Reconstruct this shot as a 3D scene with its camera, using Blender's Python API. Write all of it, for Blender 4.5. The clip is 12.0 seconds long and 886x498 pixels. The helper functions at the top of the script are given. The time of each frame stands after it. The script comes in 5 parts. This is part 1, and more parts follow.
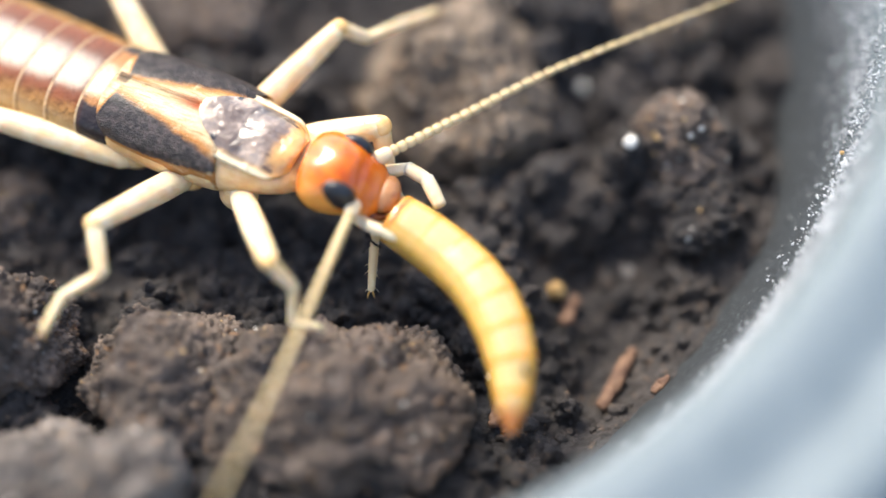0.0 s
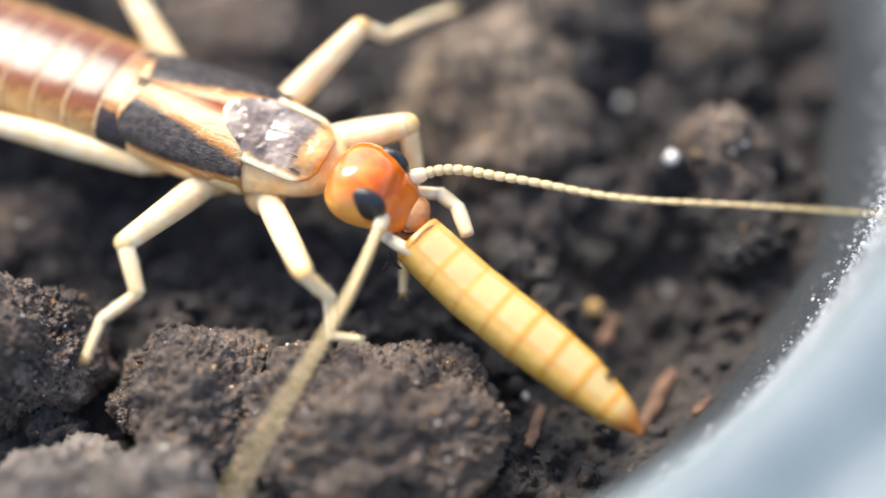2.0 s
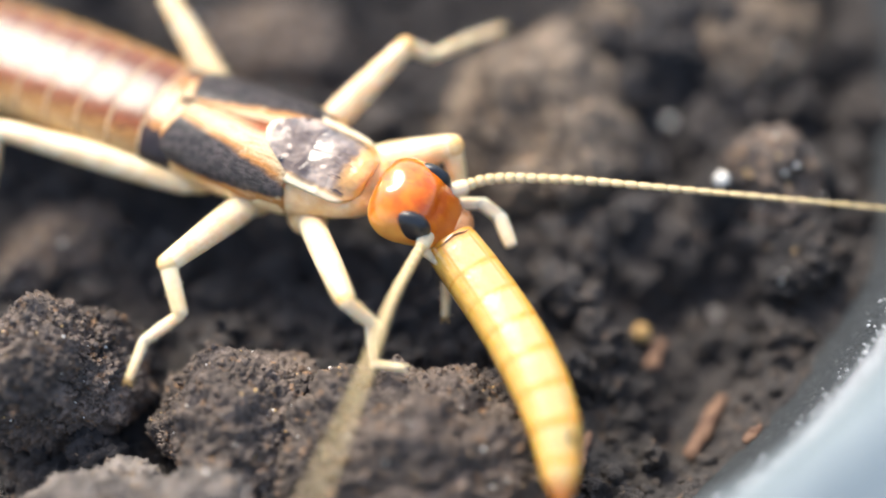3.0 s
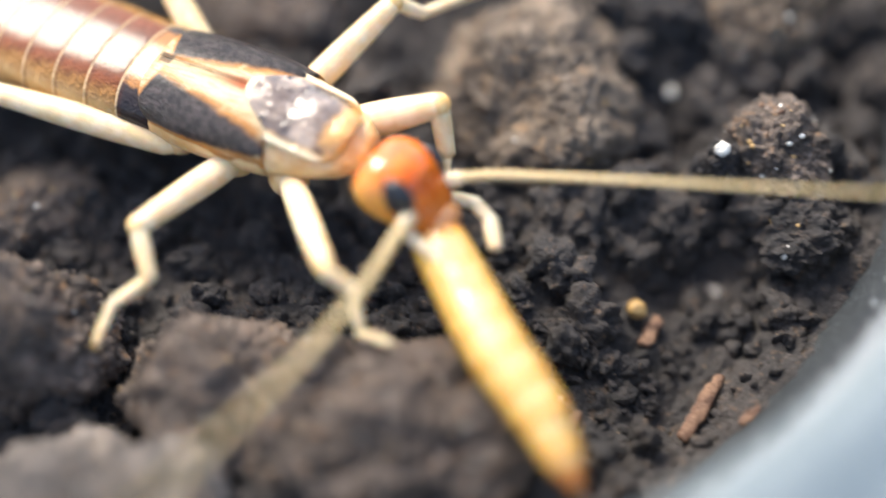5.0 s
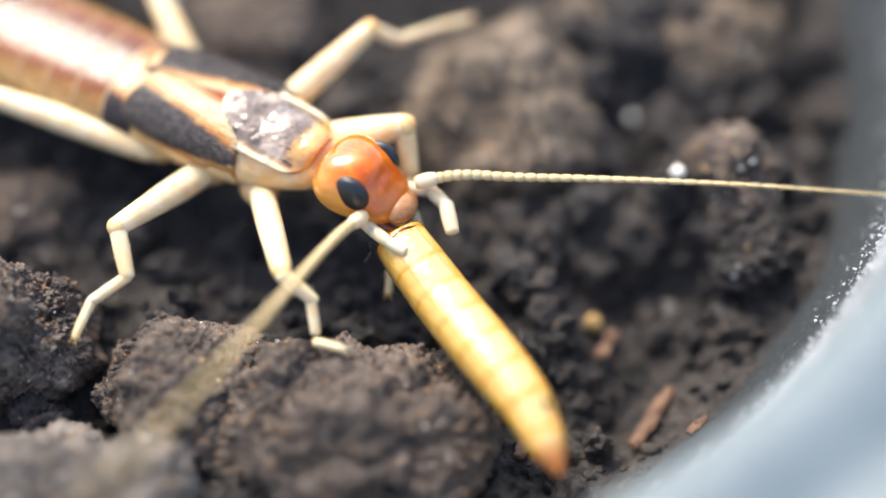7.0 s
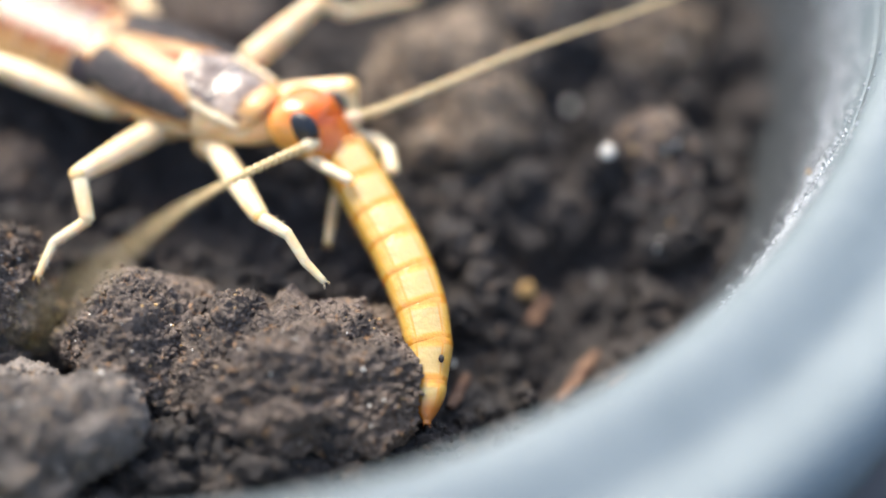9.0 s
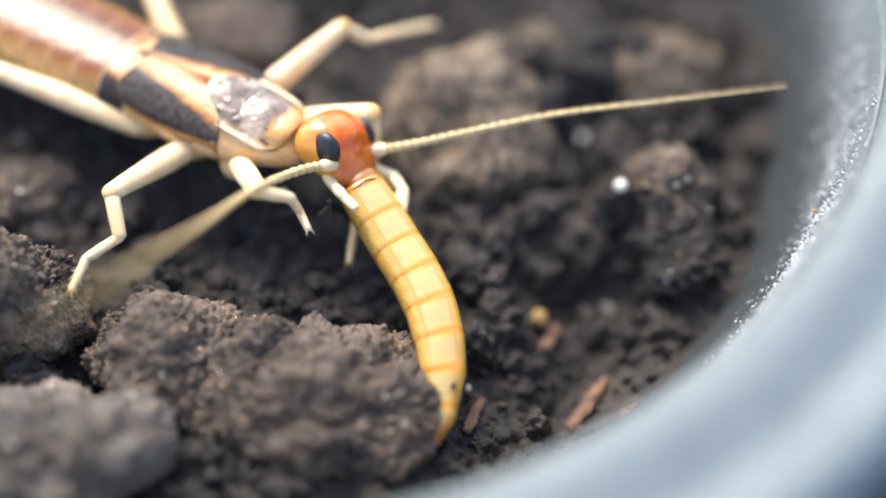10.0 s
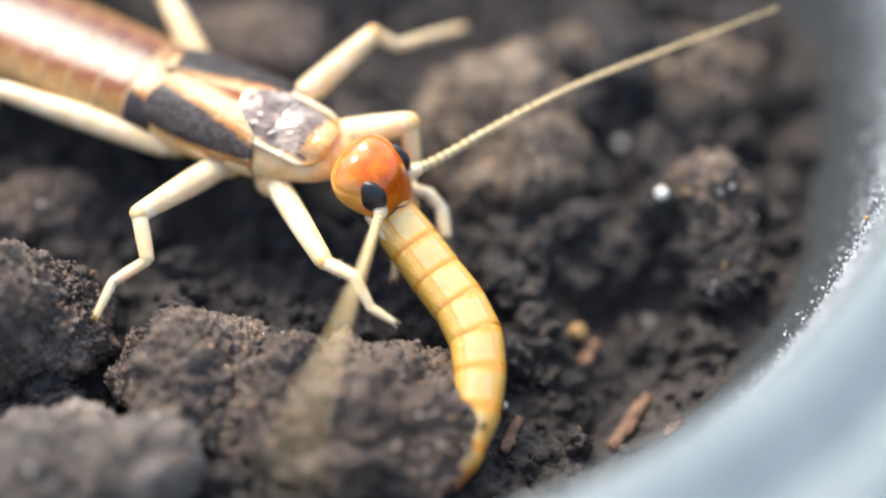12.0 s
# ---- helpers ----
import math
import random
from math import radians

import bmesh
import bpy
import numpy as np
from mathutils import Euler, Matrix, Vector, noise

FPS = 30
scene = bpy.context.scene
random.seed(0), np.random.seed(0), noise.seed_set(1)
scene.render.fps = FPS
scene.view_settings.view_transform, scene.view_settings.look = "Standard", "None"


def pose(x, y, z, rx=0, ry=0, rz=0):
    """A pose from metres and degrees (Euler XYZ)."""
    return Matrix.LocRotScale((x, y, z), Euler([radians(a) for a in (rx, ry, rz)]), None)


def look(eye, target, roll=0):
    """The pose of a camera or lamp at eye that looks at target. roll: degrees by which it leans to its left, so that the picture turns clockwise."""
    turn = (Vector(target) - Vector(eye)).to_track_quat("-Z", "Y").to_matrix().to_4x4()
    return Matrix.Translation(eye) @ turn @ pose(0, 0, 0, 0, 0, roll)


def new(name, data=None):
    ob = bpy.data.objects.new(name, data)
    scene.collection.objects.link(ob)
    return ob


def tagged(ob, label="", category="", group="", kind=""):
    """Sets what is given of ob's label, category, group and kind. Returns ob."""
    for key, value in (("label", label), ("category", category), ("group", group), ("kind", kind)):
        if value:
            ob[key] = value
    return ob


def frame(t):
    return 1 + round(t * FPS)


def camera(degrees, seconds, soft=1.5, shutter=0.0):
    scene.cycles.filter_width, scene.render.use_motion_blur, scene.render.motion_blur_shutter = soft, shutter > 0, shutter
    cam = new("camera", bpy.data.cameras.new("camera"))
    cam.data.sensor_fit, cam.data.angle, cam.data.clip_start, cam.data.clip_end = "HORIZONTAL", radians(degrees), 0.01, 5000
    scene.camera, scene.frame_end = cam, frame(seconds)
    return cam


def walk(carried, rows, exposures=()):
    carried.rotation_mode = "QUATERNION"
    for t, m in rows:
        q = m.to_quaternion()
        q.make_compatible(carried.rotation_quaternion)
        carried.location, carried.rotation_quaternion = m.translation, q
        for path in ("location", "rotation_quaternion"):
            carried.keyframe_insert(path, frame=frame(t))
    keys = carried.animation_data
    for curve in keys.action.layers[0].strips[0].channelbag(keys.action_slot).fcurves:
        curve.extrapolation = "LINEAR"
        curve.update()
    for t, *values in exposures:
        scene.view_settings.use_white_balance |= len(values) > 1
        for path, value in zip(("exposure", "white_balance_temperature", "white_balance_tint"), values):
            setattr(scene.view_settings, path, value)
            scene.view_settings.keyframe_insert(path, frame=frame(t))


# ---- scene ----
# The lens stays focused on the larva, the subject of the shot.
larva = tagged(new("larva"), "yellow segmented beetle larva held in the earwig's jaws", "larva")
larva.location = (0.0005, -0.0043, 0.0006)
cam = camera(40, 12.0, 1.5, 0.9)
cam.data.dof.use_dof = True
cam.data.dof.focus_object = larva
cam.data.dof.aperture_fstop = 11.5
walk(cam, [
    (0, pose(0.000480, -0.019946, 0.032892, 32.013, 1.782, -5.104)),
    (0.5, pose(0.000575, -0.019247, 0.033349, 31.171, 2.205, -4.300)),
    (1, pose(0.000549, -0.019006, 0.033330, 31.227, 2.596, -3.673)),
    (1.5, pose(0.000025, -0.018859, 0.033102, 31.783, 2.472, -3.525)),
    (2, pose(0.000431, -0.019717, 0.032150, 33.139, 2.931, -3.924)),
    (2.5, pose(0.000225, -0.019375, 0.032005, 33.184, 3.356, -3.430)),
    (3, pose(-0.000029, -0.019207, 0.031734, 33.987, 3.902, -2.875)),
    (3.2, pose(0.000187, -0.019009, 0.031649, 33.978, 4.125, -2.491)),
    (4.8, pose(0.000953, -0.019313, 0.029650, 34.835, 4.650, -1.660)),
    (5, pose(0.000742, -0.018942, 0.029975, 33.729, 3.989, -1.638)),
    (5.5, pose(0.000863, -0.019435, 0.031439, 32.886, 2.625, -1.365)),
    (6, pose(0.000910, -0.019791, 0.031485, 33.603, 2.365, -1.605)),
    (6.5, pose(0.000992, -0.019757, 0.031421, 33.415, 2.175, -1.414)),
    (6.7, pose(0.000907, -0.019968, 0.031295, 34.112, 2.288, -1.410)),
    (8.3, pose(0.002117, -0.021698, 0.030903, 36.484, 1.228, 0.405)),
    (8.5, pose(0.001645, -0.022933, 0.031022, 37.129, 0.608, -0.401)),
    (9, pose(0.001594, -0.023655, 0.031859, 36.827, -0.236, -0.874)),
    (9.5, pose(0.001315, -0.023551, 0.032798, 36.779, -0.482, -0.395)),
    (10, pose(0.000646, -0.023644, 0.033611, 36.664, -1.274, -0.276)),
    (10.5, pose(0.000502, -0.023489, 0.033439, 36.453, -1.040, -0.377)),
    (11, pose(0.000413, -0.023286, 0.032798, 36.859, -0.052, -0.093)),
    (11.5, pose(0.000470, -0.022960, 0.032505, 36.524, -0.144, -0.200)),
    (12, pose(0.000410, -0.022617, 0.032471, 37.012, -0.015, 0.099)),
])

# ---- light ----
world = bpy.data.worlds.new("sky")
world.use_nodes = True
scene.world = world
sky = world.node_tree.nodes.new("ShaderNodeTexSky")
sky.sky_type, sky.sun_disc = "NISHITA", False
SUN = Vector((-0.38, 0.76, 1.0)).normalized()
sky.sun_elevation = math.asin(SUN.z)
sky.sun_rotation = math.atan2(SUN.x, SUN.y)
back = world.node_tree.nodes["Background"]
back.inputs["Strength"].default_value = 0.22
sky.dust_density, sky.ozone_density = 3.0, 0.7
world.node_tree.links.new(sky.outputs["Color"], back.inputs["Color"])
sun = new("sun", bpy.data.lights.new("sun", "SUN"))
sun.data.energy, sun.data.angle, sun.data.color = 2.15, radians(22), (1.0, 0.93, 0.79)
sun.matrix_world = look(SUN * 0.3, (0, 0, 0))
scene.view_settings.exposure = 0.98

# ---- materials ----
MM = 0.001


class Nodes:
    """A material's node tree, in few words. Places are in millimetres of the object's own space."""

    def __init__(self, name):
        self.mat = bpy.data.materials.new(name)
        self.mat.use_nodes = True
        self.tree = self.mat.node_tree
        self.shader = self.tree.nodes["Principled BSDF"]
        co = self.node("ShaderNodeTexCoord")
        mul = self.node("ShaderNodeVectorMath", operation="SCALE")
        self.link(co.outputs["Object"], mul.inputs[0])
        mul.inputs["Scale"].default_value = 1000.0
        self.place = mul.outputs[0]
        sep = self.node("ShaderNodeSeparateXYZ")
        self.link(self.place, sep.inputs[0])
        self.x, self.y, self.z = sep.outputs

    def node(self, kind, **settings):
        n = self.tree.nodes.new(kind)
        if "operation" in settings:
            n.operation = settings["operation"]
        if "data_type" in settings:
            n.data_type = settings["data_type"]
        return n

    def link(self, a, b):
        self.tree.links.new(a, b)

    def feed(self, value, socket):
        if isinstance(value, bpy.types.NodeSocket):
            self.link(value, socket)
        else:
            socket.default_value = value

    def math(self, op, a, b=0.0, c=0.0):
        n = self.node("ShaderNodeMath", operation=op)
        for v, s in zip((a, b, c), n.inputs):
            self.feed(v, s)
        return n.outputs[0]

    def step(self, value, lo, hi):
        n = self.node("ShaderNodeMapRange")
        n.interpolation_type = "SMOOTHSTEP"
        for v, s in ((value, "Value"), (lo, "From Min"), (hi, "From Max")):
            self.feed(v, n.inputs[s])
        return n.outputs[0]

    def noise(self, scale, detail=4.0, rough=0.6, place=None):
        n = self.node("ShaderNodeTexNoise")
        self.link(place or self.place, n.inputs["Vector"])
        n.inputs["Scale"].default_value = scale
        n.inputs["Detail"].default_value = detail
        n.inputs["Roughness"].default_value = rough
        return n.outputs[0]

    def cells(self, scale):
        n = self.node("ShaderNodeTexVoronoi")
        self.link(self.place, n.inputs["Vector"])
        n.inputs["Scale"].default_value = scale
        return n.outputs["Distance"], n.outputs["Color"]

    def random(self):
        return self.node("ShaderNodeObjectInfo").outputs["Random"]

    def mix(self, a, b, f):
        n = self.node("ShaderNodeMix", data_type="RGBA")
        self.feed(f, n.inputs["Factor"])
        for v, s in ((a, n.inputs[6]), (b, n.inputs[7])):
            self.feed((*v, 1) if isinstance(v, tuple) else v, s)
        return n.outputs[2]

    def done(self, color, rough, bump=None, depth=0.02, sss=0.0, radius=(1.0, 0.68, 0.38), reach=0.4, coat=0.0, spec=0.5, ior=1.5, coat_rough=0.12):
        s = self.shader
        self.feed((*color, 1) if isinstance(color, tuple) else color, s.inputs["Base Color"])
        self.feed(rough, s.inputs["Roughness"])
        s.inputs["Specular IOR Level"].default_value = spec
        s.inputs["IOR"].default_value = ior
        if sss:
            s.inputs["Subsurface Weight"].default_value = sss
            s.inputs["Subsurface Radius"].default_value = radius
            s.inputs["Subsurface Scale"].default_value = reach * MM
        if coat:
            s.inputs["Coat Weight"].default_value = coat
            s.inputs["Coat Roughness"].default_value = coat_rough
        if bump is not None:
            b = self.node("ShaderNodeBump")
            b.inputs["Strength"].default_value = 1.0
            b.inputs["Distance"].default_value = depth * MM
            self.link(bump, b.inputs["Height"])
            self.link(b.outputs[0], s.inputs["Normal"])
        return self.mat


def soil_material(name, dark, light, tan):
    n = Nodes(name)
    big, mid, fine = n.noise(0.35, 3), n.noise(2.2, 5), n.noise(9.0, 5, 0.7)
    color = n.mix(dark, light, n.step(n.math("ADD", n.math("MULTIPLY", big, 0.5), n.math("MULTIPLY", mid, 0.5)), 0.40, 0.62))
    color = n.mix(color, tan, n.math("MULTIPLY", n.step(n.noise(2.6, 4), 0.56, 0.70), 0.8))
    dist, tint = n.cells(7.0)
    speck = n.step(n.noise(5.5, 1), 0.74, 0.78)
    color = n.mix(color, (0.36, 0.24, 0.13), n.math("MULTIPLY", speck, 0.6))
    color = n.mix(color, dark, n.math("MULTIPLY", n.step(fine, 0.55, 0.35), 0.6))
    glint = n.step(n.noise(13.0, 1), 0.68, 0.74)
    rough = n.math("SUBTRACT", 0.86, n.math("ADD", n.math("MULTIPLY", n.step(mid, 0.5, 0.75), 0.40), n.math("MULTIPLY", glint, 0.35)))
    height = n.math("ADD", fine, n.math("MULTIPLY", dist, -0.6))
    return n.done(color, rough, height, 0.11, spec=0.5)


SOIL = soil_material("soil", (0.037, 0.034, 0.033), (0.062, 0.052, 0.046), (0.15, 0.10, 0.064))
CLOD = soil_material("clod_soil", (0.078, 0.062, 0.051), (0.25, 0.192, 0.150), (0.34, 0.19, 0.09))
PALE_SOIL = soil_material("pale_clod_soil", (0.105, 0.092, 0.081), (0.33, 0.285, 0.245), (0.42, 0.28, 0.16))
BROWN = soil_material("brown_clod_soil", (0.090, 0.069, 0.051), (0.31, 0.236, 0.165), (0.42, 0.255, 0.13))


def plastic_material():
    n = Nodes("grey_plastic")
    fine, big = n.noise(6.0, 4, 0.7), n.noise(0.35, 2)
    # Darker, rougher and grainier towards the bottom, with an uneven upper edge.
    low_band = n.math("MULTIPLY", n.step(n.math("ADD", n.z, n.math("MULTIPLY", n.noise(1.6, 4), 2.4)), 6.2, 2.0), 0.9)
    color = n.mix((0.143, 0.178, 0.193), (0.166, 0.202, 0.216), n.step(big, 0.35, 0.65))
    color = n.mix(color, (0.037, 0.041, 0.045), n.math("MULTIPLY", low_band, n.step(fine, 0.18, 0.5)))
    rough = n.math("ADD", 0.46, n.math("MULTIPLY", low_band, 0.36))
    grain = n.math("MULTIPLY", n.math("ADD", n.noise(7.0, 3, 0.6), n.noise(17.0, 3, 0.6)), n.math("ADD", 0.18, low_band))
    return n.done(color, rough, grain, 0.16, spec=0.33)


PLASTIC = plastic_material()


def table_material():
    n = Nodes("dark_table")
    return n.done(n.mix((0.05, 0.05, 0.055), (0.09, 0.085, 0.08), n.noise(0.4, 5)), 0.6, n.noise(2.0), 0.05)


TABLE = table_material()


def shell_material(name, low, high, rough=0.3, grain=8.0, depth=0.012, sss=0.25, coat=0.2, reach=0.35):
    """Plain horn-like skin that varies between two colours."""
    n = Nodes(name)
    color = n.mix(low, high, n.step(n.noise(1.3, 4), 0.35, 0.65))
    r = n.math("ADD", rough - 0.08, n.math("MULTIPLY", n.noise(3.0, 3), 0.16))
    return n.done(color, r, n.noise(grain, 3), depth, sss=sss, coat=coat, reach=reach)


LEG = shell_material("pale_leg", (0.80, 0.56, 0.28), (0.87, 0.70, 0.44), 0.36, 5.0, 0.03, 0.45)
KNEE = shell_material("knee", (0.72, 0.40, 0.12), (0.84, 0.58, 0.26), 0.36)
JOINT = shell_material("amber_joint", (0.58, 0.30, 0.07), (0.74, 0.46, 0.16), 0.35)
THORAX = shell_material("pale_thorax", (0.76, 0.43, 0.16), (0.85, 0.58, 0.29), 0.36, 3.0, 0.08, 0.6)
ANTENNA = shell_material("straw_antenna", (0.56, 0.41, 0.19), (0.70, 0.55, 0.31), 0.45)
PALP = shell_material("palp", (0.78, 0.58, 0.34), (0.86, 0.70, 0.46), 0.35, sss=0.45)
EYE = shell_material("black_eye", (0.010, 0.011, 0.013), (0.018, 0.019, 0.022), 0.3, 26.0, 0.01, 0.0, 0.0)
JAW = shell_material("brown_jaw", (0.10, 0.035, 0.02), (0.22, 0.08, 0.035), 0.25, sss=0.0)
# Opaque pale grey carries the glints of the drops as colour.
DROP = shell_material("drop", (0.26, 0.28, 0.29), (0.48, 0.51, 0.53), 0.14, 3.0, 0.01, 0.0, 0.8)
BARK = shell_material("bark", (0.11, 0.058, 0.036), (0.23, 0.132, 0.078), 0.75, 4.0, 0.12, 0.0, 0.0)
CRUMB = shell_material("black_crumb", (0.012, 0.010, 0.010), (0.03, 0.024, 0.022), 0.7, 9.0, 0.05, 0.0, 0.0)
FLAKE = shell_material("grey_flake", (0.20, 0.175, 0.15), (0.36, 0.33, 0.29), 0.6, 5.0, 0.08, 0.0, 0.0)
LIP = shell_material("brown_lip", (0.30, 0.12, 0.04), (0.47, 0.22, 0.08), 0.3, 6.0, 0.04, 0.3)
# Near-white, so that bright glints of grains and wet soil sit in the colour.
GRAIN_GLINT = shell_material("pale_grain", (0.74, 0.70, 0.60), (0.88, 0.85, 0.75), 0.18, 3.0, 0.05, 0.0, 0.3)
AMBER = shell_material("amber_grain", (0.36, 0.22, 0.08), (0.55, 0.37, 0.15), 0.4, 3.0, 0.05, 0.0, 0.1)


def head_material():
    n = Nodes("orange_head")
    wob = n.math("MULTIPLY", n.math("SUBTRACT", n.noise(1.6, 3), 0.5), 0.5)
    side = n.math("ABSOLUTE", n.y)
    color = n.mix((0.60, 0.085, 0.001), (0.75, 0.165, 0.002), n.step(n.noise(2.0, 3), 0.35, 0.65))
    pale = n.step(n.math("ADD", n.math("SUBTRACT", 0.22, n.z), wob), 0.0, 0.5)
    pale = n.math("MAXIMUM", pale, n.math("MULTIPLY", n.step(n.math("ADD", side, wob), 0.80, 1.30), 0.8))
    front = n.step(n.math("ADD", n.x, wob), 0.75, 1.25)
    color = n.mix(color, (0.82, 0.40, 0.08), pale)
    color = n.mix(color, (0.50, 0.125, 0.012), n.math("MULTIPLY", front, 0.7))
    seam = n.math("MULTIPLY", n.step(side, 0.035, 0.012), n.step(n.x, -0.1, -0.5))
    color = n.mix(color, (0.42, 0.07, 0.008), n.math("MULTIPLY", seam, 0.6))
    return n.done(color, n.math("ADD", 0.12, n.math("MULTIPLY", n.noise(4.0), 0.1)), n.noise(6.0, 3), 0.008, sss=0.12, coat=1.0, reach=0.25, coat_rough=0.11, spec=0.15)


HEAD = head_material()


def elytron_material():
    n = Nodes("striped_wing_case")
    wob = n.math("MULTIPLY", n.math("SUBTRACT", n.noise(2.4, 4, 0.7), 0.5), 0.24)
    streak = n.node("ShaderNodeMapping")
    n.link(n.place, streak.inputs["Vector"])
    streak.inputs["Scale"].default_value = (0.35, 3.0, 1.0)
    grain = n.noise(4.0, 4, 0.65, streak.outputs[0])
    side = n.math("ADD", n.math("ADD", n.math("ABSOLUTE", n.y), wob), n.math("MULTIPLY", n.math("SUBTRACT", grain, 0.5), 0.22))
    inner = n.math("ADD", n.math("ADD", 1.08, n.math("MULTIPLY", n.x, 0.22)), n.math("SUBTRACT", n.math("MULTIPLY", n.step(n.x, -2.95, -3.3), 0.9), n.math("MULTIPLY", n.step(n.y, 0.0, 0.1), 0.42)))
    dark = n.math("MULTIPLY", n.step(side, inner, n.math("ADD", inner, 0.26)), n.step(n.math("ADD", n.math("ADD", n.z, n.math("MULTIPLY", n.x, -0.05)), n.math("MULTIPLY", wob, 0.9)), 3.46, 3.60))
    rim = n.step(side, n.math("SUBTRACT", inner, 0.26), n.math("ADD", inner, 0.06))
    tan = n.mix((0.80, 0.60, 0.33), (0.58, 0.22, 0.035), n.math("MULTIPLY", n.math("MULTIPLY", rim, n.step(n.noise(2.2, 4, 0.7), 0.28, 0.48)), 0.95))
    spot = n.math("MULTIPLY", n.step(n.math("ADD", n.math("ABSOLUTE", n.math("ADD", n.x, 3.1)), n.math("MULTIPLY", wob, 0.6)), 0.26, 0.16), n.step(n.math("ABSOLUTE", n.math("ADD", n.y, n.math("MULTIPLY", wob, 0.5))), 0.24, 0.12))
    tan = n.mix(tan, (0.10, 0.06, 0.04), n.math("MULTIPLY", spot, 0.85))
    tan = n.mix(tan, (0.42, 0.08, 0.015), n.math("MULTIPLY", n.step(n.x, -2.0, -0.2), n.step(n.math("ADD", n.math("ABSOLUTE", n.y), wob), 0.40, 0.06)))
    black = n.mix((0.022, 0.018, 0.018), (0.085, 0.066, 0.06), n.step(n.noise(4.0, 4), 0.38, 0.66))
    color = n.mix(n.mix(tan, (0.54, 0.25, 0.075), n.math("MULTIPLY", n.step(grain, 0.51, 0.64), 0.7)), black, dark)
    rough = n.math("SUBTRACT", 0.46, n.math("MULTIPLY", dark, 0.14))
    return n.done(color, rough, n.math("ADD", grain, n.math("MULTIPLY", n.noise(14.0, 3), 1.8)), 0.08, sss=0.06, coat=0.16, reach=0.2, spec=0.3, coat_rough=0.2)


ELYTRON = elytron_material()


def pronotum_material():
    n = Nodes("marbled_pronotum")
    wob = n.math("MULTIPLY", n.math("SUBTRACT", n.noise(2.2, 4, 0.6), 0.5), 0.8)
    side = n.math("ABSOLUTE", n.y)
    disc = n.math("MULTIPLY", n.step(n.math("ADD", side, n.math("MULTIPLY", wob, 0.3)), 1.14, 0.94), n.step(n.math("ADD", n.x, wob), 2.75, 2.25))
    # Marbling; its lighter tone also holds some of the shield's silvery glare.
    middle = n.mix((0.15, 0.105, 0.08), (0.46, 0.35, 0.265), n.step(n.noise(1.1, 3, 0.5), 0.38, 0.66))
    groove = n.math("MULTIPLY", n.step(n.math("ABSOLUTE", n.math("SUBTRACT", n.math("ADD", n.x, n.math("MULTIPLY", wob, 0.5)), 1.35)), 0.26, 0.08), n.step(side, 1.0, 0.75))
    middle = n.mix(middle, (0.045, 0.026, 0.02), n.math("MULTIPLY", groove, 0.85))
    color = n.mix((0.68, 0.36, 0.11), middle, disc)
    streak = n.node("ShaderNodeMapping")
    n.link(n.place, streak.inputs["Vector"])
    streak.inputs["Scale"].default_value = (0.5, 2.2, 1.0)
    lines = n.math("MULTIPLY", n.step(n.noise(2.6, 2, 0.5, streak.outputs[0]), 0.58, 0.66), n.math("MULTIPLY", n.step(n.x, 1.9, 2.1), n.step(n.x, 2.75, 2.55)))
    color = n.mix(color, (0.10, 0.06, 0.04), n.math("MULTIPLY", lines, n.step(side, 1.1, 0.9)))
    pit = n.math("MULTIPLY", n.step(n.math("ABSOLUTE", n.math("SUBTRACT", side, 0.80)), 0.13, 0.05), n.step(n.math("ABSOLUTE", n.math("SUBTRACT", n.x, 0.62)), 0.13, 0.05))
    color = n.mix(color, (0.02, 0.014, 0.012), pit)
    rear = n.step(n.math("SUBTRACT", n.x, n.math("MULTIPLY", n.math("MULTIPLY", n.y, n.y), 0.32)), 0.05, -0.10)
    color = n.mix(color, (0.86, 0.68, 0.42), n.math("MAXIMUM", n.step(side, 1.00, 1.14), rear))
    return n.done(color, n.math("ADD", 0.13, n.math("MULTIPLY", n.noise(3.0, 3), 0.18)), n.math("ADD", n.noise(1.5, 2), n.math("MULTIPLY", n.noise(9.0, 3), 0.05)), 0.24, sss=0.15, coat=1.0, reach=0.3, coat_rough=0.17, spec=0.35)


PRONOTUM = pronotum_material()


